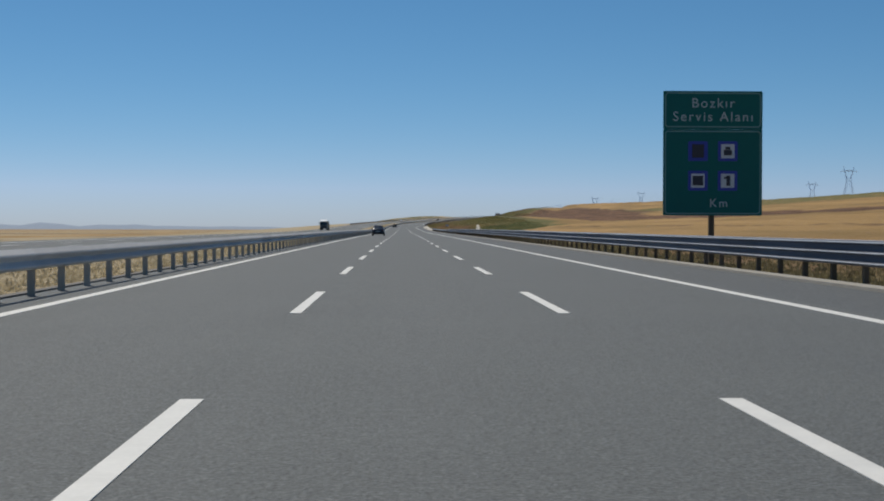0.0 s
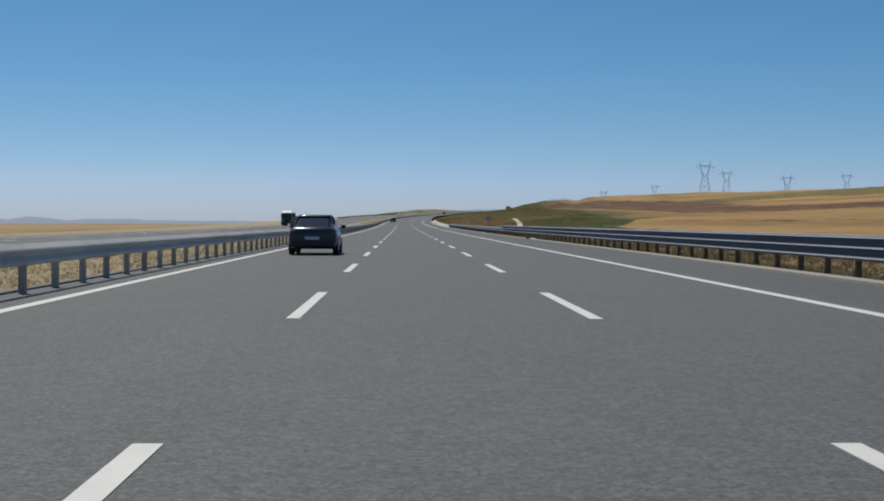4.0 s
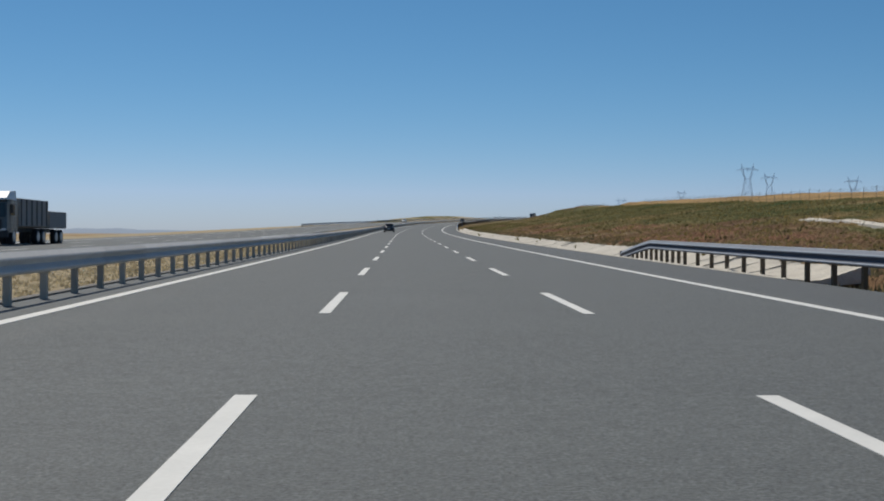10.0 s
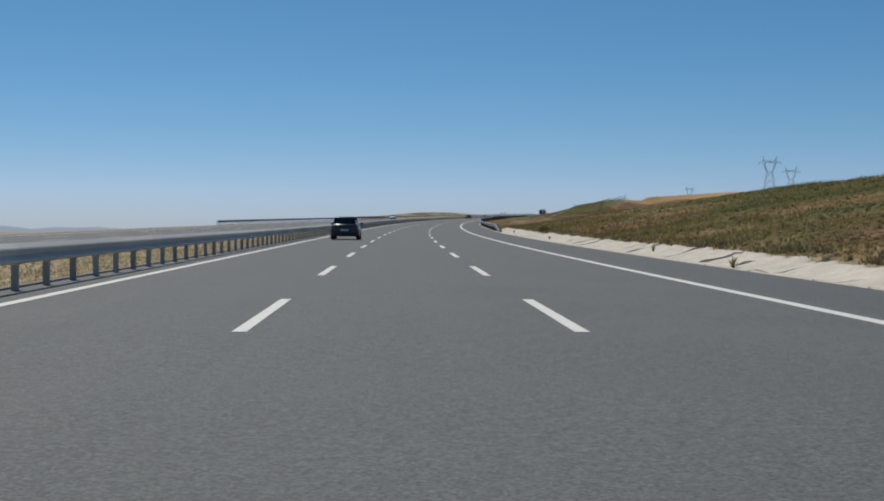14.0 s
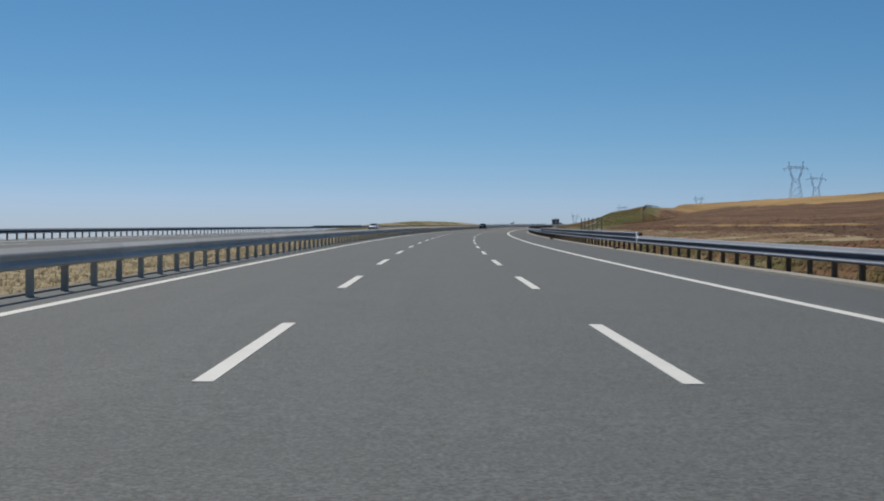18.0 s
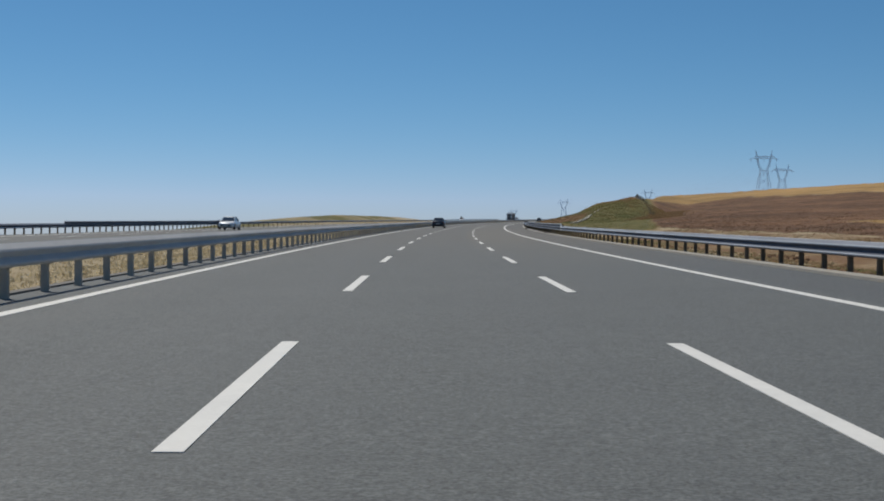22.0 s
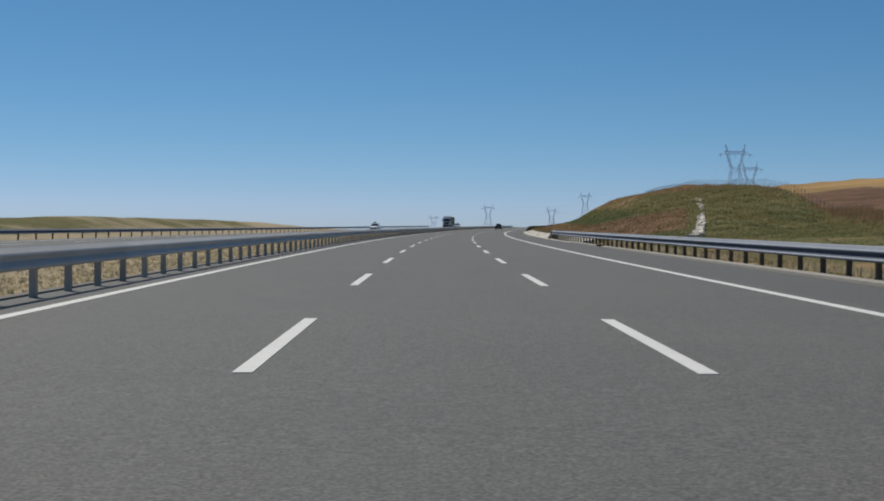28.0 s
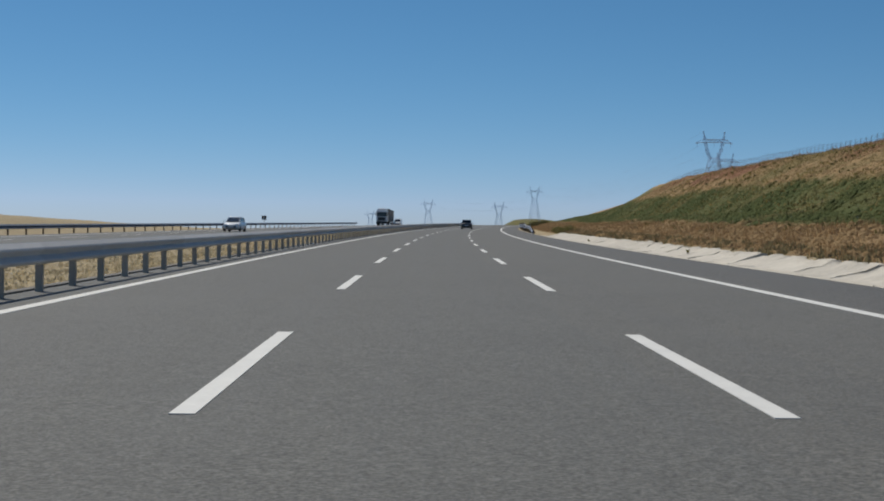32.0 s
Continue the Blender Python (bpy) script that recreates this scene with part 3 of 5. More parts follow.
    before = ramp(S, 900, 925) * (1 - ramp(S, 1085, 1110)) * ramp(L, 10.0, 12.0) * (1 - ramp(L + small - np.interp(S, (905, 921, 959, 1030, 1076, 1116, 1138), (15, 24, 28.5, 34.8, 38.6, 41.5, 44)), -1.0, 1.5))
    tawny = np.maximum.reduce([on_mound * late, on_mound * high, on_cut * (0.84 - 0.15 * u + 0.3 * small + 0.35 * big), before * 0.85, verge * (0.56 + 0.3 * (1 - ramp(S, 280, 300)) + 0.35 * small), 0.3 * ramp(L, 9.0, 9.8) * ramp(S, 1085, 1100)])
    green = np.maximum.reduce([low_green, late_green, on_cut * np.clip(0.50 + 0.5 * u + 0.55 * big, 0, 1), on_mound * (1 - late * (1 - ramp(u, 0.11, 0.16))) * (1 - high) * (0.86 + 0.3 * patch),
                               on_mound * high * (0.30 + 0.35 * patch), crest_green, verge * np.clip(0.52 + 0.6 * big, 0, 1), fallow * (0.50 + 0.5 * big)])
    green = np.maximum(green, ramp(S, 2440, 2520) * ramp(L, -110, -80) * 0.9)
    green = np.maximum(green, ramp(-L, 33, 42) * (1 - ramp(-L, 150, 240)) * ramp(S, 950, 990) * (1 - ramp(S, 1180, 1250)) * (0.62 + 0.4 * patch))
    green = np.maximum(green, before * (0.62 + 0.45 * small + 0.3 * ramp(L, 18, 26)))
    lush = np.maximum.reduce([before * (0.30 + 0.35 * small), on_mound * late * band * (0.62 + 0.35 * small), low_green * (0.60 + 0.3 * big), on_cut * ramp(u, 0.15, 0.4) * np.clip(0.30 + 0.8 * big, 0, 1), on_mound * (1 - late) * (0.25 + 0.4 * big)])
    left_of_chute = ramp(S, 1088, 1096) * (1 - ramp(S + 6 * small, 1117, 1128)) * (1 - ramp(L - np.interp(S, (1080, 1105, 1140), (20.9, 25.1, 30.0)), -1.5, -0.3))
    rust = np.maximum(on_cut * ramp(S, 395, 430) * (1 - 0.55 * ramp(S, 505, 540)) * np.clip(0.84 - (2.2 - 1.0 * (1 - ramp(S, 430, 470))) * np.abs(u - 0.14) + 0.7 * bumps(S, L, 13.0, 7.0) + 0.3 * small - 0.3, 0, 1), on_mound * left_of_chute * (0.75 + 0.3 * small))
    rust = np.maximum(rust, verge * (0.50 - 0.14 * ramp(S, 880, 940) + 0.30 * small))
    rust = np.maximum(rust, fallow * (0.58 + 0.3 * small))
    near_chute = ramp(S, 384, 396) * (1 - ramp(S, 440, 470)) * ramp(L, 11, 12) * (1 - ramp(L + small, 21.5, 23.5))
    rust = np.maximum(rust, near_chute * (0.64 + 0.3 * small))
    soil = on_mound * high * ramp(u + 0.05 * big, 0.50, 0.60) * (0.46 + 0.5 * bumps(S, L, 16.0, 9.0))
    soil = np.maximum(soil, on_cut * (1 - ramp(u, 0.25, 0.5)) * ramp(bumps(S, L * 1.5, 10.0, 4.2), 0.05, 0.55) * 0.72)
    soil = np.maximum(soil, on_cut * ramp(S + 3 * small, 480, 490) * (1 - ramp(S, 504, 514)) * (1 - ramp(L + small, 15.5, 18.5)) * (0.62 + 0.4 * small))
    soil = np.maximum(soil, ramp(S, 314, 320) * (1 - ramp(S, 334, 340)) * ramp(L, 12, 13.5) * (1 - ramp(L + small, 18, 20)) * 0.8)
    # share of painted distance haze, stored beside rust and soil
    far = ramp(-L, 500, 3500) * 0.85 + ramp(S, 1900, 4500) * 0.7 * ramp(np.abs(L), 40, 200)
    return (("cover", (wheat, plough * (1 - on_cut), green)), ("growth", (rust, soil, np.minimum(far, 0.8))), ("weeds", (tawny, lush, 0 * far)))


def paint_land(me, S, L):
    for name, chans in cover(S, L):
        layer = me.color_attributes.new(name, "FLOAT_COLOR", "POINT")
        data = np.ones((len(S), 4), np.float32)
        for j, ch in enumerate(chans):
            data[:, j] = np.clip(ch, 0, 1)
        layer.data.foreach_set("color", data.reshape(-1))


def build_ground():
    s = np.concatenate([np.arange(-700, -80, 40), np.arange(-80, 1500, 4.0), np.arange(1500, 2200, 12.0), np.arange(2200, 4801, 60.0)])
    lat = np.concatenate([[-4500, -3000, -2000, -1300, -900, -600, -400, -280, -200, -150, -110, -85, -70, -58, -50],
                          np.arange(-46, -31.9, 2.0), [-31.6, -31.0, -15.4, -15.0, -14.2], np.arange(-13.5, -7.4, 1.0), [-6.9, -6.4, -6.0, 8.8, 9.0, 9.25, 9.6, 10.2, 10.8, 11.25, 11.35, 12.0],
                          np.arange(13, 48, 1.4), np.arange(49, 80, 3.0), np.arange(82, 262, 6.0), [266, 280, 300, 350, 430, 560, 800, 1200, 1700]])
    S, L = np.meshgrid(s, lat, indexing="ij")
    Z = ground_z(S, L)
    v = place(S, L, Z).reshape(-1, 3)
    n, k = S.shape
    i = np.arange(n - 1)[:, None] * k + np.arange(k - 1)[None, :]
    f = np.stack([i, i + 1, i + k + 1, i + k], -1).reshape(-1, 4)
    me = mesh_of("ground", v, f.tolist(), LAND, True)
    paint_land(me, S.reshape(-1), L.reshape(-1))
    tagged(new("ground", me), "dry farmland with wheat, ploughed earth and grassy banks", "ground", kind="structure")


build_ground()


def build_roads():
    s = np.concatenate([np.arange(-200, 1500, 5.0), np.arange(1500, 2481, 20.0)])
    prof = (-6.62, -6.6, -6.4, -4, -1, 2, 5, 6.6, 9.0, 9.22, 9.25)
    road = new("road", strip("road", s, prof, (-0.3, -0.02, 0, 0, 0, 0, 0, 0, 0, -0.02, -0.3), ASPHALT, True))
    tagged(road, "grey asphalt motorway carriageway with three lanes and a hard shoulder", "road", kind="structure")
    prof = (-31.3, -31.28, -28, -24, -20, -16, -15.25, -15.23)
    other = new("road", strip("road", s, prof, (-0.3, -0.02, 0, 0, 0, 0, -0.02, -0.3), ASPHALT, True))
    tagged(other, "grey asphalt carriageway for the oncoming traffic", "road", kind="structure")
    for name, lat, owner, w in (("edge_line", -5.35, road, 0.11), ("edge_line", 6.2, road, 0.11), ("edge_line", -16.5, other, 0.15), ("edge_line", -28.1, other, 0.15)):
        link(name, strip(name, s, (lat - w, lat - w + 0.002, lat + w - 0.002, lat + w), (-0.002, 0.005, 0.005, -0.002), PAINT), owner, None, "solid white painted edge line")
    bm = box((0.165, 6.0, 0.006), (0, -3.0, 0.002))
    dash = from_bm("lane_dash", bm, PAINT)
    for k in range(0, 100):
        for lat in (-1.43, 2.32):
            link("lane_dash", dash, road, stand(15.0 * k, lat, 0.002))
    for k in range(6, 100):
        for lat in (-20.3, -24.2):
            link("lane_dash", dash, other, stand(15.0 * k, lat, 0.002))
    # narrow kerb under the rail
    for a, b in ((-60, 376), (642, 1066)):
        ss = np.arange(a, b + 1, 4.0)
        me = strip("kerb", ss, (9.20, 9.22, 9.26, 9.48, 9.52), (-0.1, 0.045, 0.065, 0.075, -0.12), KERB)
        tagged(new("kerb", me), "low worn concrete kerb along the hard shoulder", "kerb", kind="structure")
    # the median strip is a darker grey than the kerb
    me = strip("kerb", np.arange(-60, 1500, 4.0), (-6.62, -6.64, -6.8, -6.82), (-0.1, 0.01, 0.02, -0.12), DARK_KERB)
    tagged(new("kerb", me), "thin dark concrete strip along the median", "kerb", kind="structure")


build_roads()


def loft(sections, cap=True):
    """A closed skin through rings of equal length."""
    bm = bmesh.new()
    rings = [[bm.verts.new(p) for p in sec] for sec in sections]
    n = len(rings[0])
    for a, b in zip(rings, rings[1:]):
        for i in range(n):
            bm.faces.new((a[i], a[(i + 1) % n], b[(i + 1) % n], b[i]))
    if cap:
        bm.faces.new(list(reversed(rings[0])))
        bm.faces.new(rings[-1])
    bmesh.ops.recalc_face_normals(bm, faces=bm.faces)
    return bm


def tube(pts, r):
    """A thin three-sided skin along a line of points."""
    side = Vector((pts[-1] - pts[0]).to_2d().to_3d()).normalized().cross(Vector((0, 0, 1)))
    up = Vector((0, 0, 1))
    return loft([[q + side * r, q - side * r * 0.5 + up * r * 0.87, q - side * r * 0.5 - up * r * 0.87] for q in pts])


# ---- guard rails ----
def beam_mesh(length, rolls, lip=0.105, dent=0.5, mat=STEEL):
    """One rail panel, along y, its face to -x: rolled ridges at the heights given, a folded lip on top.
    dent: how far down from one ridge to the next the valley lies."""
    top = rolls[0] + lip
    prof = [(-0.018, top - 0.010), (-0.022, top), (-0.032, top + 0.003), (-0.038, top - 0.006)]
    crest = 0.016 if len(rolls) > 2 else 0.024
    lit_faces = {0, 1, 2}       # faces painted bright as if sunlit; the webs keep the dark, shaded steel
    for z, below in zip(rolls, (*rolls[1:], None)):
        lit_faces |= {len(prof), len(prof) + 1}
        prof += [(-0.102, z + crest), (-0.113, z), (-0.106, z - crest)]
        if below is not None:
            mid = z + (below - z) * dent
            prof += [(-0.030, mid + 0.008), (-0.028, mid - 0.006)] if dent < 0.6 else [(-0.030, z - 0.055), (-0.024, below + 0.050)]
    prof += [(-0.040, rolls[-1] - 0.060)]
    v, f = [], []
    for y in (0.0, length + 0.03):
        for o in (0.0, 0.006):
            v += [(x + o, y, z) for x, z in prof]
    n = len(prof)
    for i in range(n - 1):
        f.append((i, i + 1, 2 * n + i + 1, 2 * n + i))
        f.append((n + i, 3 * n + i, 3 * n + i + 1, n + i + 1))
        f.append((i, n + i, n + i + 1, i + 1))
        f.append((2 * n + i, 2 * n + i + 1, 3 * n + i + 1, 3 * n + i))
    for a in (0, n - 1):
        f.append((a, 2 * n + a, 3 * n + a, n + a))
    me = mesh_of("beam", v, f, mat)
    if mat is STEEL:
        me.materials.append(SUNLIT)
        for i in lit_faces:
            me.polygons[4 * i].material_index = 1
        if len(rolls) < 3:                                   # the broad upper flank is painted a mid tone, as half lit
            me.materials.append(HALF_LIT)
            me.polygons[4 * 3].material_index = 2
    return me


def post_mesh(height, mat=POST):
    """A channel post with a spacer behind the beam, standing on the ground."""
    bm = box((0.006, 0.13, height + 0.3), (0.05, 0, height / 2 - 0.15))
    for y in (-0.062, 0.062):
        box((0.10, 0.006, height + 0.3), (0.103, y, height / 2 - 0.15), bm=bm)
    for z in ((0.60,) if height < 0.9 else (0.60, 0.87)):
        box((0.07, 0.08, 0.14), (0.03, 0, z), 0.008, bm=bm)
    return from_bm("post", bm, mat)


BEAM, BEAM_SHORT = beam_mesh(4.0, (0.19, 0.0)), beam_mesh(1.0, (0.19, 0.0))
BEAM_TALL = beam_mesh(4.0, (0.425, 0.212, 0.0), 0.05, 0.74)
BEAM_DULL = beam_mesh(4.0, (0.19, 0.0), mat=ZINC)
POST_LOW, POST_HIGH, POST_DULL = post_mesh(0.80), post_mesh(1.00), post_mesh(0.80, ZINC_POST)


def rail_heights(s, ends, doubles):
    """Height of the lower beam's middle, whether a second beam runs above, and how far an end dips."""
    dip = 0.0
    for a, way, n in ends:
        dip = max(dip, 1 - min(max((s - a) * way / n, 0.0), 1.0))
    two = any(a <= s < b for a, b in doubles)
    return two, dip


def guard_rail(s0, s1, lat, side, ends=(), doubles=(), label="", step=2.0, drop=0.0, base=0.485, panel=BEAM, stake=POST_LOW):
    """side: +1 with its face to the left, -1 with its face to the right."""
    root = thing("guard_rail", stand(s0, lat), label, "guard rail", "guard rails along the motorway")
    inv = root.matrix_basis.inverted()
    flip = Matrix() if side > 0 else Matrix.Diagonal((-1, -1, 1, 1))
    s = s0
    while s < s1 - 0.01:
        two, dip = rail_heights(s, ends, doubles)
        two_end, dip_end = rail_heights(min(s + 4.0, s1), ends, doubles)
        length = 4.0
        mesh = panel
        if dip > 0 or dip_end > 0:
            length, mesh = 1.0, BEAM_SHORT
            two_end, dip_end = rail_heights(min(s + 1.0, s1), ends, doubles)
        za = base - drop - 0.57 * dip ** 1.15
        zb = base - drop - 0.57 * dip_end ** 1.15
        a, b = Vector(place(s, lat, za)), Vector(place(s + length, lat, zb))
        if side < 0:
            a, b = b, a
        d = b - a
        yaw, tilt = math.degrees(math.atan2(-d.x, d.y)), math.degrees(math.atan2(d.z, math.hypot(d.x, d.y)))
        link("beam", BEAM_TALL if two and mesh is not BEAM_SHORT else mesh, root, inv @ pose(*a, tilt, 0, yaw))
        s += length
    # the bright cover where a second beam begins or ends
    for a, b in doubles:
        for e in (a, b):
            if s0 + 2 < e < s1 - 2:
                way = 1 if e == a else -1           # the high side lies ahead of or behind the end
                rings = []
                for y, low, high in ((-0.16, 0.40, 0.72), (-0.02, 0.40, 0.80), (0.16, 0.42, 0.965), (0.30, 0.42, 0.985)):
                    rings.append([(-0.075, y * way, low), (-0.125, y * way, low + 0.04), (-0.125, y * way, high - 0.04), (-0.06, y * way, high), (-0.02, y * way, high - 0.02), (-0.02, y * way, low)])
                part("end_cover", loft(rings), STEEL_EDGE, root, "bright steel wedge at the end of the upper beam", inv @ stand(e, lat))
    for e, way, n in ends:
        bm = box((0.15, 0.10, 0.30), (-0.05, 0.05 * way, 0.10), 0.03)
        part("end_plate", bm, STEEL, root, "bent steel end plate of the rail", inv @ stand(e, lat, -0.02))
    p = s0 + 0.5
    while p < s1 - 0.2:
        two, dip = rail_heights(p, ends, doubles)
        z = -0.08 - 0.57 * dip ** 1.15 - drop
        m = stand(p, lat + 0.02 * side, z, 0 if side > 0 else 180, True)
        link("post", POST_HIGH if two else stake, root, inv @ m)
        near_end = any(abs(p - e) < n + 6 for e, way, n in ends)
        p += 1.05 if near_end else step
    return root


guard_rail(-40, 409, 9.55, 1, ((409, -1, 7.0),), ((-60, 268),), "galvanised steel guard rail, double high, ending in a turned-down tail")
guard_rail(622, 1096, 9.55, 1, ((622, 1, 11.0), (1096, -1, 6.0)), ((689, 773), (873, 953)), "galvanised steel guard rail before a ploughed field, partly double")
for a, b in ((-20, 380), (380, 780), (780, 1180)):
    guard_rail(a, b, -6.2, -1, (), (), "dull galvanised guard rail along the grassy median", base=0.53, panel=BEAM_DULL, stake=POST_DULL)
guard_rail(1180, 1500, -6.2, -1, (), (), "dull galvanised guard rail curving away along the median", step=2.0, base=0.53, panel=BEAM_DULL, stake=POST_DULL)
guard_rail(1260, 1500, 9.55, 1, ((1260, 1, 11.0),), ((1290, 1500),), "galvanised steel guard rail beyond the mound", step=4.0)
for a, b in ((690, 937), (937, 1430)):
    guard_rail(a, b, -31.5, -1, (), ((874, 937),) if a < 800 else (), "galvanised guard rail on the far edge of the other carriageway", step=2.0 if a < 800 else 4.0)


# ---- concrete gutters beside the hard shoulder ----
def gutters():
    for a, b in GUTTERS:
        root = thing("concrete_gutter", stand(a, 9.3), "pale concrete drainage gutter with cracked, uneven slabs", "gutter", "roadside gutters")
        inv = root.matrix_basis.inverted()
        s = a
        while s < b:
            n = min(random.uniform(2.2, 6.5), b - s)
            open_joint = random.random() < 0.6
            gap, lift = (random.uniform(0.015, 0.05), random.uniform(-0.03, 0.035)) if open_joint else (0.0006, random.uniform(-0.004, 0.004))
            m = max(int(n / 0.28), 4)
            ss = np.linspace(s + gap, s + n - gap, m)
            v = []
            fold = random.uniform(0.02, 0.085)
            for i, q in enumerate(ss):
                top = 0.25 + lift + fold * float(bumps(q, 0.0, 0.62, s)) + 0.035 * float(bumps(q, 11.2, 0.55, 1.0)) + random.uniform(-0.03, 0.03)
                if random.random() < 0.30:
                    top -= random.uniform(0.03, 0.15)
                row = [(9.26, -0.3), (9.27, 0.004)]
                for la, z in ((9.52, -0.03), (9.85, -0.07), (10.15, -0.03), (10.5, 0.05), (10.85, 0.14)):
                    row.append((la + random.uniform(-0.03, 0.03), z + lift * 0.7 + 0.050 * float(bumps(q, la, 0.5, 3.0)) + fold * float(bumps(q, 0.0, 0.62, s)) * (la - 9.3) / 1.5 + random.uniform(-0.018, 0.018)))
                row += [(11.12 + random.uniform(-0.06, 0.05), top), (11.36 + random.uniform(-0.05, 0.05), top + random.uniform(-0.02, 0.03)), (11.5, -0.1)]
                v += [inv @ Vector(place(q, la, z)) for la, z in row]
            k = 10
            f = [(i * k + j, i * k + j + 1, (i + 1) * k + j + 1, (i + 1) * k + j) for i in range(m - 1) for j in range(k - 1)]
            f += [tuple(range(k)), tuple((m - 1) * k + j for j in reversed(range(k)))]
            me = mesh_of("slab", v, f, GUTTER)
            me.polygons.foreach_set("use_smooth", [True] * (9 * (m - 1)) + [False] * 2)
            link("slab", me, root)
            s += n


gutters()


def chute(points, width, label, rough):
    """A narrow rough concrete channel that runs down the slope."""
    root = thing("drain_chute", stand(points[0][0], points[0][1]), label, "drain", "concrete drain chutes")
    inv = root.matrix_basis.inverted()
    pts = np.array(points, float)
    n, rim = 26 if rough < 0.5 else 44, 0.14 + 0.15 * rough
    t = np.linspace(0, len(pts) - 1, n + 1)
    ss, ll = np.interp(t, range(len(pts)), pts[:, 0]), np.interp(t, range(len(pts)), pts[:, 1])
    ss = ss + np.sin(np.arange(n + 1) * 1.3) * 0.25 * rough
    ll = ll + np.random.default_rng(8).normal(0, 0.16, n + 1) * rough
    for i in range(n):
        if rough > 0.5 and i > 0.52 * n:            # the upper end is broken up and half overgrown
            rim, width = 0.08, 0.8
            if random.random() < 0.45:
                continue
        w = (width * (1 - (0.45 + 0.55 * rough) * i / n)) * (1 + rough * random.uniform(-0.55, 0.4))
        v = []
        for q in (i + 0.03, i + 0.97):
            s, l = np.interp(q, range(n + 1), ss), np.interp(q, range(n + 1), ll)
            ds, dl = ss[i + 1] - ss[i], ll[i + 1] - ll[i]
            across = np.array((-dl, ds)) / math.hypot(ds, dl)
            for o, z in ((-0.5, -0.1), (-0.46, rim - 0.02), (-0.34, rim), (-0.2, rim - 0.07), (0.2, rim - 0.07), (0.34, rim), (0.46, rim - 0.02), (0.5, -0.1)):
                ps, pl = s + o * w * across[0], l + o * w * across[1]
                v.append(inv @ Vector(place(ps, pl, float(ground_z(ps, pl)) + z + rough * random.uniform(-0.08, 0.12))))
        f = [(j, j + 1, 8 + j + 1, 8 + j) for j in range(7)] + [tuple(range(8)), tuple(8 + j for j in reversed(range(8)))]
        link("segment", mesh_of("segment", v, f, CONCRETE), root)


chute(((1081, 20.8), (1083, 21.2), (1092, 23.0), (1104, 25.3), (1118, 27.6), (1132, 29.5), (1145, 31.2)), 1.05, "pale crumbling concrete chute running down the grassy mound", 0.8)
chute(((378, 20.5), (381.3, 21.1), (391, 22.45), (397, 23.0), (406, 23.8), (413, 24.0), (427, 24.6), (431, 24.7)), 1.35, "pale concrete chute crossing the green bank", 0.15)


# ---- fences on the crests ----
def fence(a, b, lat, label, gap, high, mat):
    root = thing("fence", stand(a, lat, float(ground_z(a, lat))), label, "fence", "fences on the crests")
    inv = root.matrix_basis.inverted()
    bm = bmesh.new()
    rod(bm, (0, 0, -0.3), (0, 0, high - 0.1), 0.022, 6)
    rod(bm, (0, 0, high - 0.12), (0.09, 0, high), 0.022, 6)
    me = from_bm("fence_post", bm, mat)
    tops = []
    s = a
    while s <= b:
        z = float(ground_z(s, lat))
        link("fence_post", me, root, inv @ stand(s, lat, z, random.uniform(-3, 3), True))
        tops.append(Vector(place(s, lat, z)))
        s += gap
    for k in range(12):
        part("wire", tube([inv @ (q + Vector((0, 0, 0.1 + (high - 0.2) * k / 11))) for q in tops], 0.0055), mat, root)


fence(440, 582, 42.0, "wire fence with dark posts on the crest of the cut", 3.2, 1.2, DUSTY)
fence(1102, 1400, 41.6, "wire fence with dark posts on the crest of the mound", 1.8, 1.3, DARK_WIRE)


# ---- signs ----
def flat_text(words, size, mat, name, parent, m, label=""):
    cu = bpy.data.curves.new("words", "FONT")
    cu.body, cu.size, cu.align_x, cu.align_y, cu.extrude = words, size, "CENTER", "CENTER", 0.004
    cu.space_character, cu.offset = 1.24, 0.002
    tmp = new("words", cu)
    me = bpy.data.meshes.new_from_object(tmp.evaluated_get(bpy.context.evaluated_depsgraph_get()))
    bpy.data.objects.remove(tmp)
    me.materials.clear()
    me.materials.append(mat)
    return link(name, me, parent, m, label)


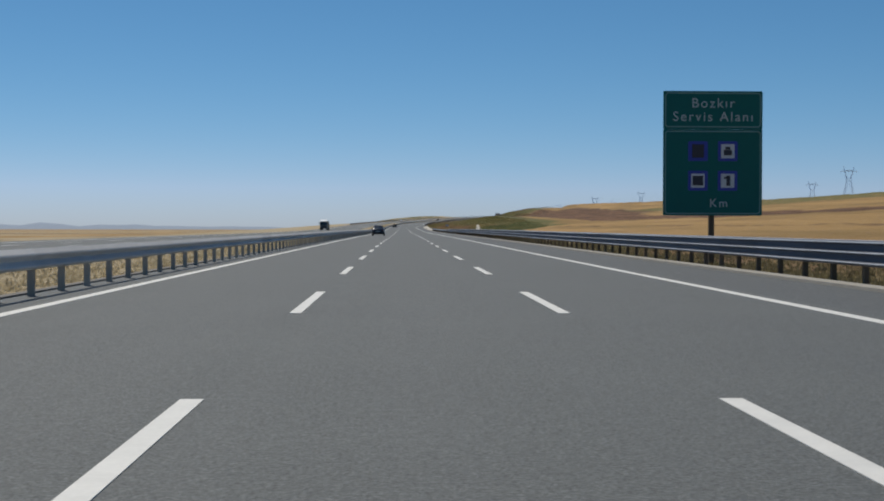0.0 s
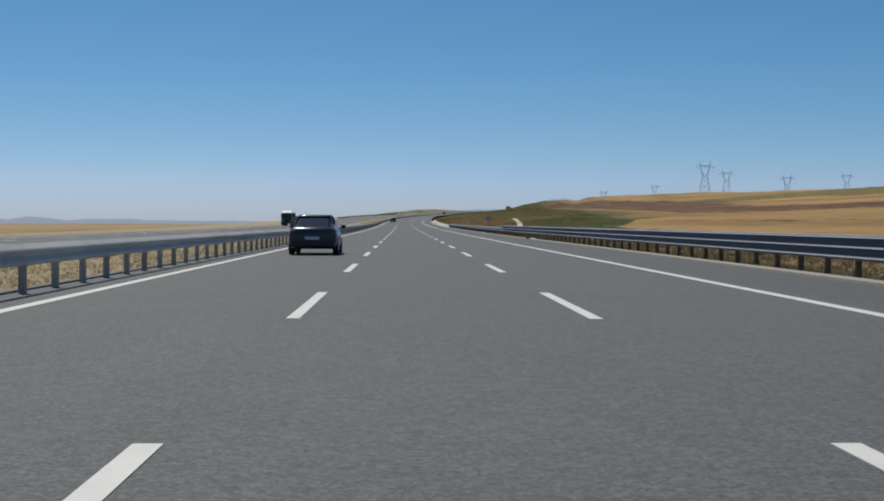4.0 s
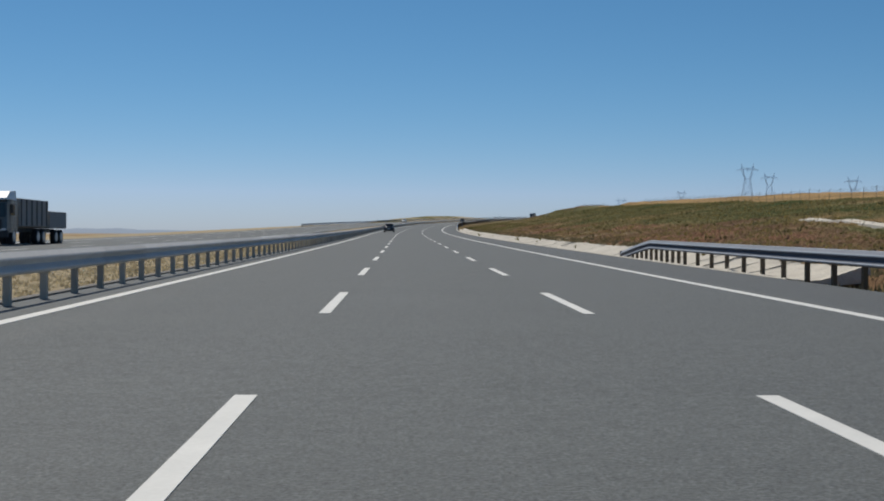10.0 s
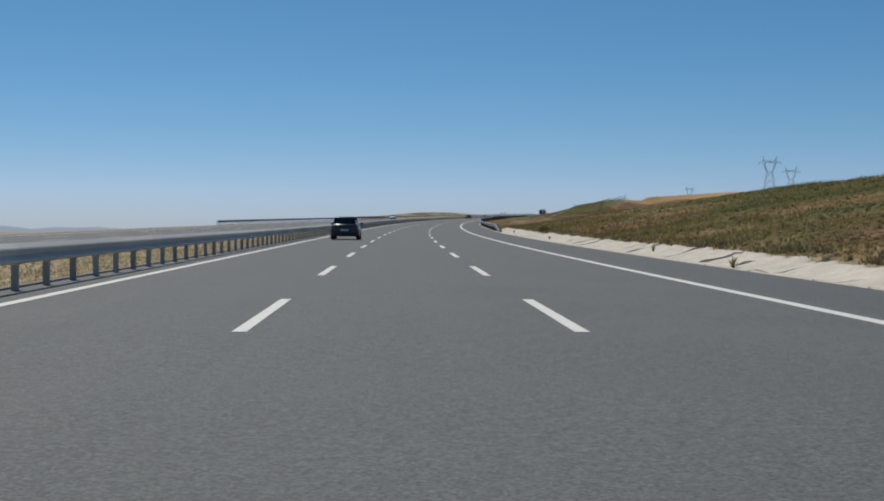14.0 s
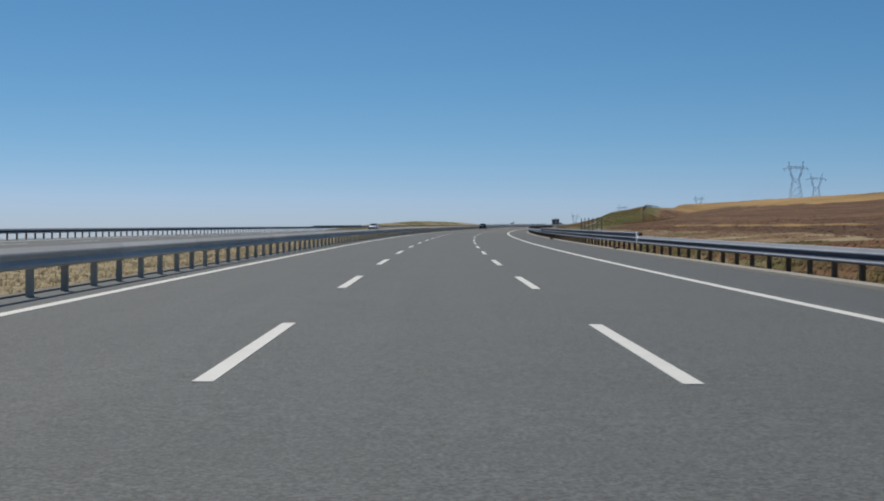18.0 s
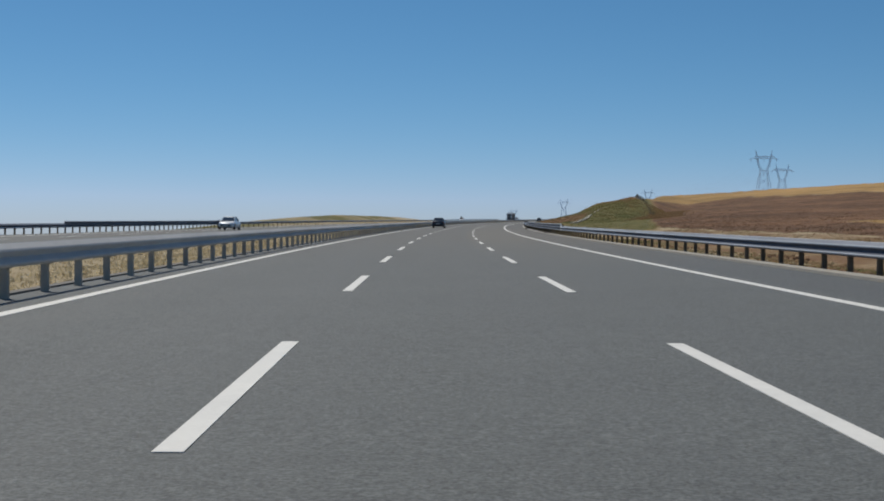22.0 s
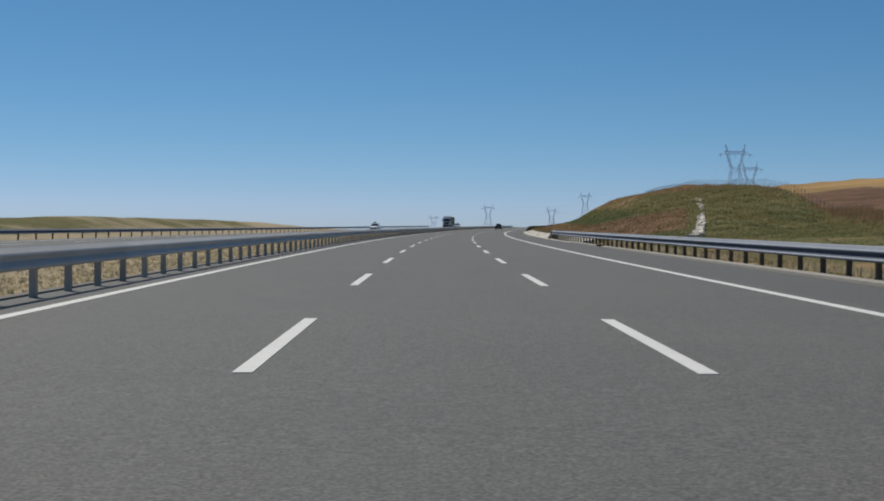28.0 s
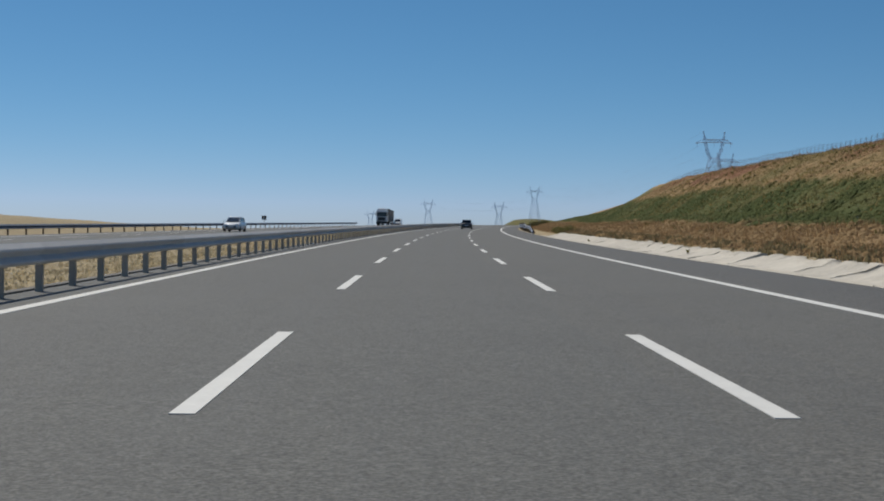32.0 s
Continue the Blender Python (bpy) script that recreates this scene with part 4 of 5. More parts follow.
def rounded(w, h, r, depth, at, hole=0.0, steps=5):
    """A plate of rounded outline, facing -y; with a hole it is a frame of that width."""
    bm = bmesh.new()

    def ring(w, h, r):
        out = []
        for cx, cz, a0 in ((w / 2 - r, h / 2 - r, 0), (-w / 2 + r, h / 2 - r, 90), (-w / 2 + r, -h / 2 + r, 180), (w / 2 - r, -h / 2 + r, 270)):
            for i in range(steps + 1):
                a = radians(a0 + 90 * i / steps)
                out.append((cx + r * math.cos(a), cz + r * math.sin(a)))
        return out
    outer = ring(w, h, r)
    n = len(outer)
    vo = [[bm.verts.new((x + at[0], at[1] + y, z + at[2])) for x, z in outer] for y in (0, depth)]
    for i in range(n):
        bm.faces.new((vo[0][i], vo[1][i], vo[1][(i + 1) % n], vo[0][(i + 1) % n]))
    if hole:
        inner = ring(w - 2 * hole, h - 2 * hole, max(r - hole, 0.01))
        vi = [[bm.verts.new((x + at[0], at[1] + y, z + at[2])) for x, z in inner] for y in (0, depth)]
        for i in range(n):
            j = (i + 1) % n
            bm.faces.new((vi[0][i], vi[0][j], vi[1][j], vi[1][i]))
            bm.faces.new((vo[0][i], vo[0][j], vi[0][j], vi[0][i]))
            bm.faces.new((vo[1][i], vi[1][i], vi[1][j], vo[1][j]))
    else:
        bm.faces.new(vo[0])
        bm.faces.new(list(reversed(vo[1])))
    bmesh.ops.recalc_face_normals(bm, faces=bm.faces)
    return bm


def service_sign():
    gz = float(ground_z(59.2, 12.95))
    root = thing("road_sign", stand(59.2, 12.95, gz, 0, True), "tall dark green service area sign on a steel post", "road sign")
    up = 1.72 - gz
    part("post", box((0.22, 0.20, up + 4.6), (0, 0.22, (up + 4.6) / 2 - 0.1), 0.02), POST, root, "dark steel post")
    w = 4.12
    part("upper_panel", rounded(w, 1.575, 0.04, 0.06, (0, 0, up + 4.3535)), SIGN_GREEN, root, "green panel with the name of the service area")
    part("lower_panel", rounded(w, 3.56, 0.04, 0.06, (0, 0, up + 1.78)), SIGN_GREEN, root, "green panel with four blue pictogram squares")
    part("border", rounded(w - 0.12, 1.44, 0.14, 0.012, (0, -0.010, up + 4.36), 0.05), BORDER, root, "thin pale border")
    part("border", rounded(w - 0.12, 3.44, 0.14, 0.012, (0, -0.010, up + 1.78), 0.05), BORDER, root, "thin pale border")
    for k in range(3):
        part("stiffener", box((w - 0.2, 0.08, 0.08), (0, 0.10, up + 0.6 + 1.9 * k), 0.01), POST, root)
    for words, z, size in (("Bozkır", 4.63, 0.56), ("Servis Alanı", 4.07, 0.56), ("Km", 0.50, 0.5)):
        x = 0.25 if words == "Km" else 0
        flat_text(words, size, LETTER, "lettering", root, pose(x, -0.012, up + z, 90, 0, 0), "pale lettering")
    for i, (x, z) in enumerate(((-0.62, 2.66), (0.62, 2.66), (-0.62, 1.44), (0.62, 1.44))):
        sq = part("pictogram", rounded(0.82, 0.82, 0.05, 0.014, (x, -0.012, up + z)), SIGN_BLUE, root, "blue square with a pictogram")
        if i == 0:
            part("field", rounded(0.50, 0.56, 0.03, 0.008, (x, -0.018, up + z)), SIGN_DARK, sq)
        else:
            part("field", rounded(0.56, 0.58, 0.03, 0.008, (x, -0.018, up + z)), SIGN_WHITE, sq)
            if i == 1:
                bm = box((0.34, 0.008, 0.22), (x, -0.022, up + z - 0.06), 0.003)
                box((0.2, 0.008, 0.12), (x, -0.022, up + z + 0.12), 0.003, bm)
            elif i == 2:
                bm = box((0.44, 0.008, 0.40), (x, -0.022, up + z), 0.003)
            else:
                bm = box((0.16, 0.008, 0.42), (x + 0.03, -0.022, up + z), 0.003)
                box((0.14, 0.008, 0.08), (x - 0.08, -0.022, up + z + 0.12), 0.003, bm)
            part("symbol", bm, SIGN_DARK, sq)


service_sign()


def marker_sign(s, lat, z, w, h, mat, label):
    gz = float(ground_z(s, lat))
    root = thing("marker_sign", stand(s, lat, gz, 0, True), label, "road sign", "small signs")
    part("post", rod(bmesh.new(), (0, 0.05, -0.2), (0, 0.05, z - gz + h / 2), 0.035, 8), POST, root)
    part("panel", rounded(w, h, 0.04, 0.02, (0, 0, z - gz)), mat, root)
    part("border", rounded(w - 0.04, h - 0.04, 0.03, 0.006, (0, -0.005, z - gz), 0.02), SIGN_WHITE, root)
    bm = box((w * 0.55, 0.006, h * 0.14), (0, -0.004, z - gz + h * 0.12))
    box((w * 0.4, 0.006, h * 0.14), (0, -0.004, z - gz - h * 0.16), bm=bm)
    part("bars", bm, SIGN_WHITE, root)


marker_sign(298, 10.2, 1.70, 0.66, 0.42, SIGN_PALE, "small faded blue marker sign on a thin post behind the rail")
marker_sign(1329, -34.0, 1.6, 0.8, 0.7, SIGN_DARK, "small dark sign on a post beyond the other carriageway")


# ---- pylons ----
def pylon(x, y, arm, wide, label):
    """A lattice pylon with two horns over one crossarm; arm: the crossarm's height in the world."""
    d = np.hypot(LINE_X - x, LINE_Y - y)
    j = int(d.argmin())
    a = HEAD[j]
    lat = (x - LINE_X[j]) * math.cos(a) - (y - LINE_Y[j]) * math.sin(a)
    base = float(LINE_Z[j] + ground_z(ALONG[j], lat)) - 1.0
    k = wide / 26.0
    high = max(arm - base, 24 * k)
    root = thing("pylon", pose(x, y, arm - high, 0, 0, -math.degrees(math.atan2(x, y)) + 8), label, "pylon", "pylons of the power line")
    r = 0.085 * k
    waist = high - 10.5 * k

    def lattice(corners0, corners1, steps, bm, heavy=1.8):
        for i in range(4):
            rod(bm, corners0[i], corners1[i], r * heavy, 4)
        for s in range(steps):
            for i in range(4):
                j2 = (i + 1) % 4
                f0, f1 = s / steps, (s + 1) / steps
                p = lambda c, f: Vector(corners0[c]).lerp(Vector(corners1[c]), f)
                rod(bm, p(i, f0), p(j2, f1), r * heavy * 0.55, 3)
                rod(bm, p(j2, f0), p(i, f1), r * heavy * 0.55, 3)
        return bm
    sq = lambda w, dd, z, x0=0.0: [(x0 - w, -dd, z), (x0 + w, -dd, z), (x0 + w, dd, z), (x0 - w, dd, z)]
    part("body", lattice(sq((3.1 + 0.15 * waist / k) * k, (2.4 + 0.15 * waist / k) * k, 0), sq(3.1 * k, 2.2 * k, waist), 6, bmesh.new(), 2.3), PYLON, root)
    for side in (-1, 1):
        lo = sq(0.5 * k, 1.9 * k, waist, 2.5 * k * side)
        mid = sq(0.6 * k, 1.3 * k, waist + 4.0 * k, 4.5 * k * side)
        hi = sq(0.8 * k, 0.8 * k, high, 6.0 * k * side)
        part("arm_leg", lattice(mid, hi, 2, lattice(lo, mid, 1, bmesh.new(), 1.2), 1.2), PYLON, root)
        tip = sq(0.10 * k, 0.10 * k, high + 7.5 * k, 7.6 * k * side)
        part("horn", lattice(sq(0.7 * k, 0.6 * k, high + 1.6 * k, 6.1 * k * side), tip, 2, bmesh.new(), 1.0), PYLON, root)
    bm = bmesh.new()
    for yy in (-0.7 * k, 0.7 * k):
        rod(bm, (-9 * k, yy, high), (9 * k, yy, high), r * 2.2, 4)
        rod(bm, (-13 * k, 0, high - 0.7 * k), (-9 * k, yy, high), r * 2.2, 4)
        rod(bm, (13 * k, 0, high - 0.7 * k), (9 * k, yy, high), r * 2.2, 4)
        rod(bm, (-8 * k, yy, high + 2.0 * k), (8 * k, yy, high + 2.0 * k), r * 2.2, 4)
        for side in (-1, 1):
            rod(bm, (13 * k * side, 0, high - 0.7 * k), (8 * k * side, yy, high + 2.0 * k), r * 1.2, 4)
        for i in range(12):
            a0, a1 = -8 + 16 * i / 12, -8 + 16 * (i + 1) / 12
            rod(bm, (a0 * k, yy, high + (2.0 * k if i % 2 else 0)), (a1 * k, yy, high + (0 if i % 2 else 2.0 * k)), r * 1.3, 3)
    part("crossarm", bm, PYLON, root)
    for xx in (-11.5, 0, 11.5):
        bm = bmesh.new()
        rod(bm, (xx * k, 0, high), (xx * k, 0, high - 3.0 * k), 0.12 * k, 5)
        part("insulator", bm, PYLON, root)
    bm = bmesh.new()
    for y0, y1 in ((-2.2, -2.2), (2.2, 2.2)):
        rod(bm, (-3.3 * k, y0 * k, waist), (3.3 * k, y1 * k, waist), r * 1.6, 4)
    part("belt", bm, PYLON, root)
    root.update_tag()
    m = root.matrix_basis
    return [m @ Vector((xx * k, 0, high - 3.0 * k)) for xx in (-11.5, 0, 11.5)] + [m @ Vector((xx * k, 0, high + 7.5 * k)) for xx in (-7.6, 7.6)]


LABEL = "grey steel lattice pylon with two horns, hazy in the distance"
hang = {}
for key, x, y, arm, wide in (("a", 433, 1943, 81, 27), ("b", 493, 2056, 76, 23), ("c", 508, 3293, 76, 27), ("d", 442, 3511, 62, 23), ("e", 490, 2579, 71, 20),
                             ("f", 416, 2462, 49, 18), ("g", 452, 1623, 54, 18), ("h", 421, 1196, 55, 16), ("i", 571, 1763, 62, 18)):
    hang[key] = pylon(x, y, arm, wide, LABEL)


def cables(p, q, sag, label):
    root = thing("power_cable", Matrix.Translation(p[0]), label, "cable", "cables of the power line")
    for a, b in zip(p, q):
        pts = [a.lerp(b, i / 14) - Vector((0, 0, sag * 4 * (i / 14) * (1 - i / 14))) - p[0] for i in range(15)]
        part("strand", tube(pts, 0.018), WIRE, root)


cables(hang["a"], hang["e"], 16, "thin sagging power cables between two pylons")
cables(hang["b"], hang["c"], 20, "thin sagging power cables between far pylons")
cables(hang["f"], hang["e"], 6, "thin power cables low over the horizon")


# ---- vehicles ----
def wheel(parent, x, y, r, w):
    bm = bmesh.new()
    mm = Matrix.Translation((x, y, r)) @ Matrix.Rotation(radians(90), 4, "Y")
    bmesh.ops.create_cone(bm, cap_ends=True, segments=24, radius1=r, radius2=r, depth=w, matrix=mm)
    bmesh.ops.bevel(bm, geom=[e for e in bm.edges if len(e.link_faces) == 2 and any(len(f.verts) > 4 for f in e.link_faces)], offset=0.03, segments=2, affect="EDGES")
    t = part("wheel", bm, RUBBER, parent, "black tyre on a pale rim", smooth=False)
    bm = bmesh.new()
    side = 1 if x > 0 else -1
    bmesh.ops.create_cone(bm, cap_ends=True, segments=20, radius1=r * 0.66, radius2=r * 0.6, depth=0.03, matrix=Matrix.Translation((x + side * (w / 2 + 0.005), y, r)) @ Matrix.Rotation(radians(90 * side), 4, "Y"))
    part("rim", bm, RIM, t)


def car(s, lat, paint, label, turn=0.0, tall=0.0, estate=False):
    """A passenger car, its front to +y."""
    root = thing("car", stand(s, lat, 0.0, turn), label, "car", "cars on the motorway")
    L, W = 4.5, 1.8

    def section(y, z0, z1, half, belly=0.16):
        h = z1 - z0
        return [(-half * 0.90, y, z0), (-half, y, z0 + h * 0.30), (-half * 0.99, y, z0 + h * 0.62), (-half * 0.93, y, z0 + h * 0.9), (-half * 0.78, y, z1), (half * 0.78, y, z1),
                (half * 0.93, y, z0 + h * 0.9), (half * 0.99, y, z0 + h * 0.62), (half, y, z0 + h * 0.30), (half * 0.90, y, z0)]
    keys = ((-2.25, 0.42, 0.86, 0.74), (-2.18, 0.30, 0.98, 0.84), (-1.7, 0.22, 1.02, 0.89), (-0.8, 0.20, 0.97, 0.90), (0.6, 0.20, 0.95, 0.90), (1.1, 0.20, 0.93, 0.90), (1.75, 0.22, 0.80, 0.87), (2.15, 0.28, 0.68, 0.80), (2.25, 0.38, 0.58, 0.70))
    part("body", loft([section(y, a, b + tall * 0.3, h) for y, a, b, h in keys]), paint, root, smooth=True)

    def cabin(y, z1, half):
        z0 = 0.90 + tall * 0.3
        return [(-half - 0.06, y, z0), (-half, y, (z0 + z1) / 2), (-half * 0.9, y, z1 - 0.03), (-half * 0.75, y, z1), (half * 0.75, y, z1), (half * 0.9, y, z1 - 0.03), (half, y, (z0 + z1) / 2), (half + 0.06, y, z0)]
    back = -2.05 if estate else -1.75
    roof = 1.45 + tall
    glass = ((back, 0.99 + tall * 0.3, 0.72), (back + (0.25 if estate else 0.75), roof - 0.06, 0.66), (-0.35, roof - 0.02, 0.68), (0.25, roof - 0.08, 0.67), (1.15, 0.97 + tall * 0.3, 0.74))
    part("glazing", loft([cabin(*g) for g in glass]), GLASS, root, "dark tinted window band", smooth=False)
    top = ((back + (0.22 if estate else 0.70), roof - 0.045), (-0.35, roof + 0.005), (0.22, roof - 0.06))
    bm = loft([[(-0.63, y, z - 0.04), (-0.60, y, z + 0.012), (-0.3, y, z + 0.02), (0.3, y, z + 0.02), (0.60, y, z + 0.012), (0.63, y, z - 0.04)] for y, z in top])
    part("roof", bm, paint, root, smooth=True)
    for side in (-1, 1):
        for low, high, r in (((side * 0.72, 1.12, 0.95 + tall * 0.3), (side * 0.62, 0.22, roof - 0.08), 0.03), ((side * 0.70, -0.42, 0.96 + tall * 0.3), (side * 0.64, -0.40, roof - 0.05), 0.03),
                             ((side * 0.70, back + 0.1, 0.99 + tall * 0.3), (side * 0.62, top[0][0], roof - 0.06), 0.04)):
            part("pillar", rod(bmesh.new(), low, high, r, 4), paint, root)
        part("mirror", box((0.18, 0.10, 0.13), (side * 0.98, 0.85, 1.02 + tall * 0.3), 0.03), paint, root)
        part("tail_lamp", box((0.34, 0.10, 0.15), (side * 0.62, -2.19, 0.82 + tall * 0.3), 0.02), LAMP_RED, root, "red tail lamp")
        part("headlight", box((0.36, 0.16, 0.13), (side * 0.60, 2.12, 0.63 + tall * 0.3), 0.03), LAMP_CLEAR, root, "clear headlight")
        for y in (-1.35, 1.38):
            wheel(root, side * 0.80, y, 0.32, 0.20)
    part("rear_bumper", box((1.6, 0.16, 0.22), (0, -2.20, 0.42), 0.05), TRIM, root)
    part("front_grille", box((1.1, 0.10, 0.20), (0, 2.22, 0.45), 0.03), TRIM, root)
    part("number_plate", box((0.52, 0.02, 0.11), (0, -2.29, 0.62), 0.004), PLATE, root, "plain pale plate")
    part("number_plate", box((0.52, 0.02, 0.11), (0, 2.28, 0.45), 0.004), PLATE, root, "plain pale plate")
    return root


def truck(s, lat, label, turn=0.0, length=13.0, load=3.9):
    """A tractor with a loaded semi-trailer, its front to +y."""
    root = thing("truck", stand(s, lat, 0.0, turn), label, "truck", "trucks on the motorway")
    front = length / 2
    part("cab", box((2.45, 2.2, 2.55), (0, front - 1.1, 2.05), 0.14), TRUCK_WHITE, root, "white painted driver's cab")
    part("roof_spoiler", box((2.2, 1.5, 0.55), (0, front - 1.45, 3.50), 0.18), TRUCK_WHITE, root)
    part("windscreen", box((2.16, 0.06, 0.92), (0, front + 0.005, 2.48), 0.02), GLASS, root, "dark windscreen")
    part("grille", box((1.7, 0.06, 0.75), (0, front + 0.01, 1.45), 0.02), TRIM, root)
    part("bumper", box((2.45, 0.3, 0.55), (0, front - 0.1, 0.66), 0.06), TRIM, root)
    for side in (-1, 1):
        part("side_window", box((0.04, 0.9, 0.75), (side * 1.225, front - 0.7, 2.5), 0.015), GLASS, root)
        part("headlight", box((0.40, 0.08, 0.24), (side * 0.92, front + 0.02, 0.98), 0.03), LAMP_CLEAR, root, "clear headlight")
        part("mirror", box((0.12, 0.2, 0.6), (side * 1.42, front - 0.1, 2.5), 0.04), TRIM, root)
        for y in (front - 1.35, front - 4.6, -front + 3.4, -front + 2.1, -front + 0.9):
            wheel(root, side * 1.05, y, 0.50, 0.34)
    part("chassis", box((1.0, length - 1.0, 0.30), (0, -0.4, 0.95), 0.03), TRIM, root)
    part("trailer", box((2.5, length - 3.0, load - 1.2), (0, -1.5, 1.2 + (load - 1.2) / 2), 0.06), TARP, root, "grey canvas-sided trailer")
    for side in (-1, 1):
        for i in range(7):
            part("strap", box((0.03, 0.07, load - 1.3), (side * 1.262, -front + 0.5 + i * (length - 4.0) / 6, 1.2 + (load - 1.2) / 2)), TRIM, root)
        part("tail_lamp", box((0.4, 0.06, 0.14), (side * 0.95, -front - 0.03, 1.05), 0.01), LAMP_RED, root, "red tail lamp")
    return root


def tipper(s, lat, label, turn=0.0):
    """A long-nosed load of a truck: dark-fronted cab under a white visor roof, a low grey body and a drawbar trailer; front to +y."""
    root = thing("truck", stand(s, lat, 0.0, turn), label, "truck", "trucks on the motorway")
    cab = loft([[(-1.20, 4.9, 0.75), (-1.22, 4.9, 2.70), (1.22, 4.9, 2.70), (1.20, 4.9, 0.75)], [(-1.24, 6.4, 0.75), (-1.24, 6.35, 2.78), (1.24, 6.35, 2.78), (1.24, 6.4, 0.75)],
                [(-1.20, 7.0, 0.75), (-1.16, 6.88, 2.62), (1.16, 6.88, 2.62), (1.20, 7.0, 0.75)]])
    part("cab", cab, CAR_GREY, root, "grey driver's cab")
    visor = loft([[(-1.15, 4.95, 2.74), (-1.10, 4.95, 3.34), (1.10, 4.95, 3.34), (1.15, 4.95, 2.74)], [(-1.15, 6.2, 2.79), (-1.06, 6.0, 3.28), (1.06, 6.0, 3.28), (1.15, 6.2, 2.79)],
                  [(-1.18, 7.05, 2.74), (-1.16, 7.02, 2.86), (1.16, 7.02, 2.86), (1.18, 7.05, 2.74)]])
    part("roof_spoiler", visor, TRUCK_WHITE, root, "white sloping roof visor")
    part("windscreen", box((2.14, 0.05, 0.86), (0, 6.965, 2.12), 0.02, turn=Matrix.Rotation(radians(3.6), 4, "X")), GLASS, root, "dark windscreen")
    part("grille", box((1.7, 0.06, 0.62), (0, 7.02, 1.25), 0.02), TRIM, root)
    part("bumper", box((2.45, 0.3, 0.45), (0, 6.92, 0.66), 0.06), TRIM, root)
    part("chassis", box((1.0, 12.6, 0.26), (0, 0.2, 0.92), 0.03), TRIM, root)
    part("load_body", box((2.46, 6.6, 1.75), (0, 1.35, 2.03), 0.05), TARP, root, "grey steel load body")
    part("rear_body", box((2.40, 4.4, 1.15), (0, -4.6, 1.66), 0.05), TARP, root, "lower grey body at the back")
    for side in (-1, 1):
        part("side_window", box((0.04, 0.8, 0.7), (side * 1.235, 6.1, 2.15), 0.015), GLASS, root)
        part("headlight", box((0.40, 0.08, 0.22), (side * 0.92, 7.0, 0.90), 0.03), LAMP_CLEAR, root, "clear headlight")
        part("mirror", box((0.14, 0.16, 0.55), (side * 1.45, 6.85, 2.2), 0.04), TRIM, root)
        for i in range(6):
            part("rib", box((0.05, 0.09, 1.65), (side * 1.25, -1.5 + i * 1.15, 2.03)), TRIM, root)
        for y in (5.7, 0.4, -0.9, -4.0, -5.3):
            wheel(root, side * 1.05, y, 0.50, 0.34)
    return root


car(192, -3.35, CAR_DARK, "dark saloon car in the fast lane ahead")
car(574, -3.35, CAR_DARK, "dark hatchback ahead in the fast lane", estate=True)
car(956, -3.35, CAR_DARK, "dark saloon car ahead in the fast lane before the bend")
car(1323, 0.6, CAR_GREY, "grey estate car ahead in the middle lane", estate=True, tall=0.08)
tipper(437, -25.6, "grey truck with a white roof visor coming the other way", 180)
car(908.5, -24.4, CAR_WHITE, "white car coming the other way", 180)
car(1246, -22.3, CAR_WHITE, "white family car coming the other way past the bank", 180, tall=0.1, estate=True)
truck(1403, -21.0, "white-cabbed truck coming the other way round the bend", 180, 14.0, 3.8)
car(1406, -18.4, CAR_WHITE, "white van-like car coming in the inner lane", 180, tall=0.25, estate=True)


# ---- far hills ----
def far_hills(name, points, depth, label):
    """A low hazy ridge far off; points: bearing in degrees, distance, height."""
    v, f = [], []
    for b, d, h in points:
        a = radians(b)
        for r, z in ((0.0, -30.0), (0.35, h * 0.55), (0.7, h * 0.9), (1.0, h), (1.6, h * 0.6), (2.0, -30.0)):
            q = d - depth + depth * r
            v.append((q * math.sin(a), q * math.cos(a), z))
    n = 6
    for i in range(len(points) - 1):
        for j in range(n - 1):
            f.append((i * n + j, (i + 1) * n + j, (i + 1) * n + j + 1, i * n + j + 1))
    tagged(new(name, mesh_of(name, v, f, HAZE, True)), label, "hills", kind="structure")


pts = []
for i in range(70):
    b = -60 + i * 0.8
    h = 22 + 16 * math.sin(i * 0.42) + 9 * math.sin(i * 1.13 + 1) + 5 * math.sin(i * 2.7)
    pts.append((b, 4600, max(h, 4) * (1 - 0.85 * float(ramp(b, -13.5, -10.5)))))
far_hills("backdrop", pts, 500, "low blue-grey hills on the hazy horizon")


# ---- small things along the road ----
def tall_posts():
    """A short row of bare posts behind the guard rail, the first two joined by a pale bar."""
    s0, lat = 711.4, 10.3
    for k in range(6):
        s = s0 + 2.9 * k
        z = float(ground_z(s, lat))
        root = thing("bare_post", stand(s, lat, z, 0, True), "tall dark bare steel post behind the guard rail", "post", "bare posts behind the rail")
        part("shaft", box((0.055, 0.055, 1.75 - z + 0.2), (0, 0, (1.75 - z - 0.2) / 2), 0.008), FENCE, root)
        part("cap", box((0.07, 0.07, 0.03), (0, 0, 1.765 - z), 0.006), FENCE, root)
    bar = thing("cross_bar", stand(s0, lat, 1.0), "pale thin bar between two bare posts", "bar")
    part("board", box((0.03, 2.9, 0.07), (-0.06, 1.45, 0), 0.006), SIGN_WHITE, bar)


tall_posts()


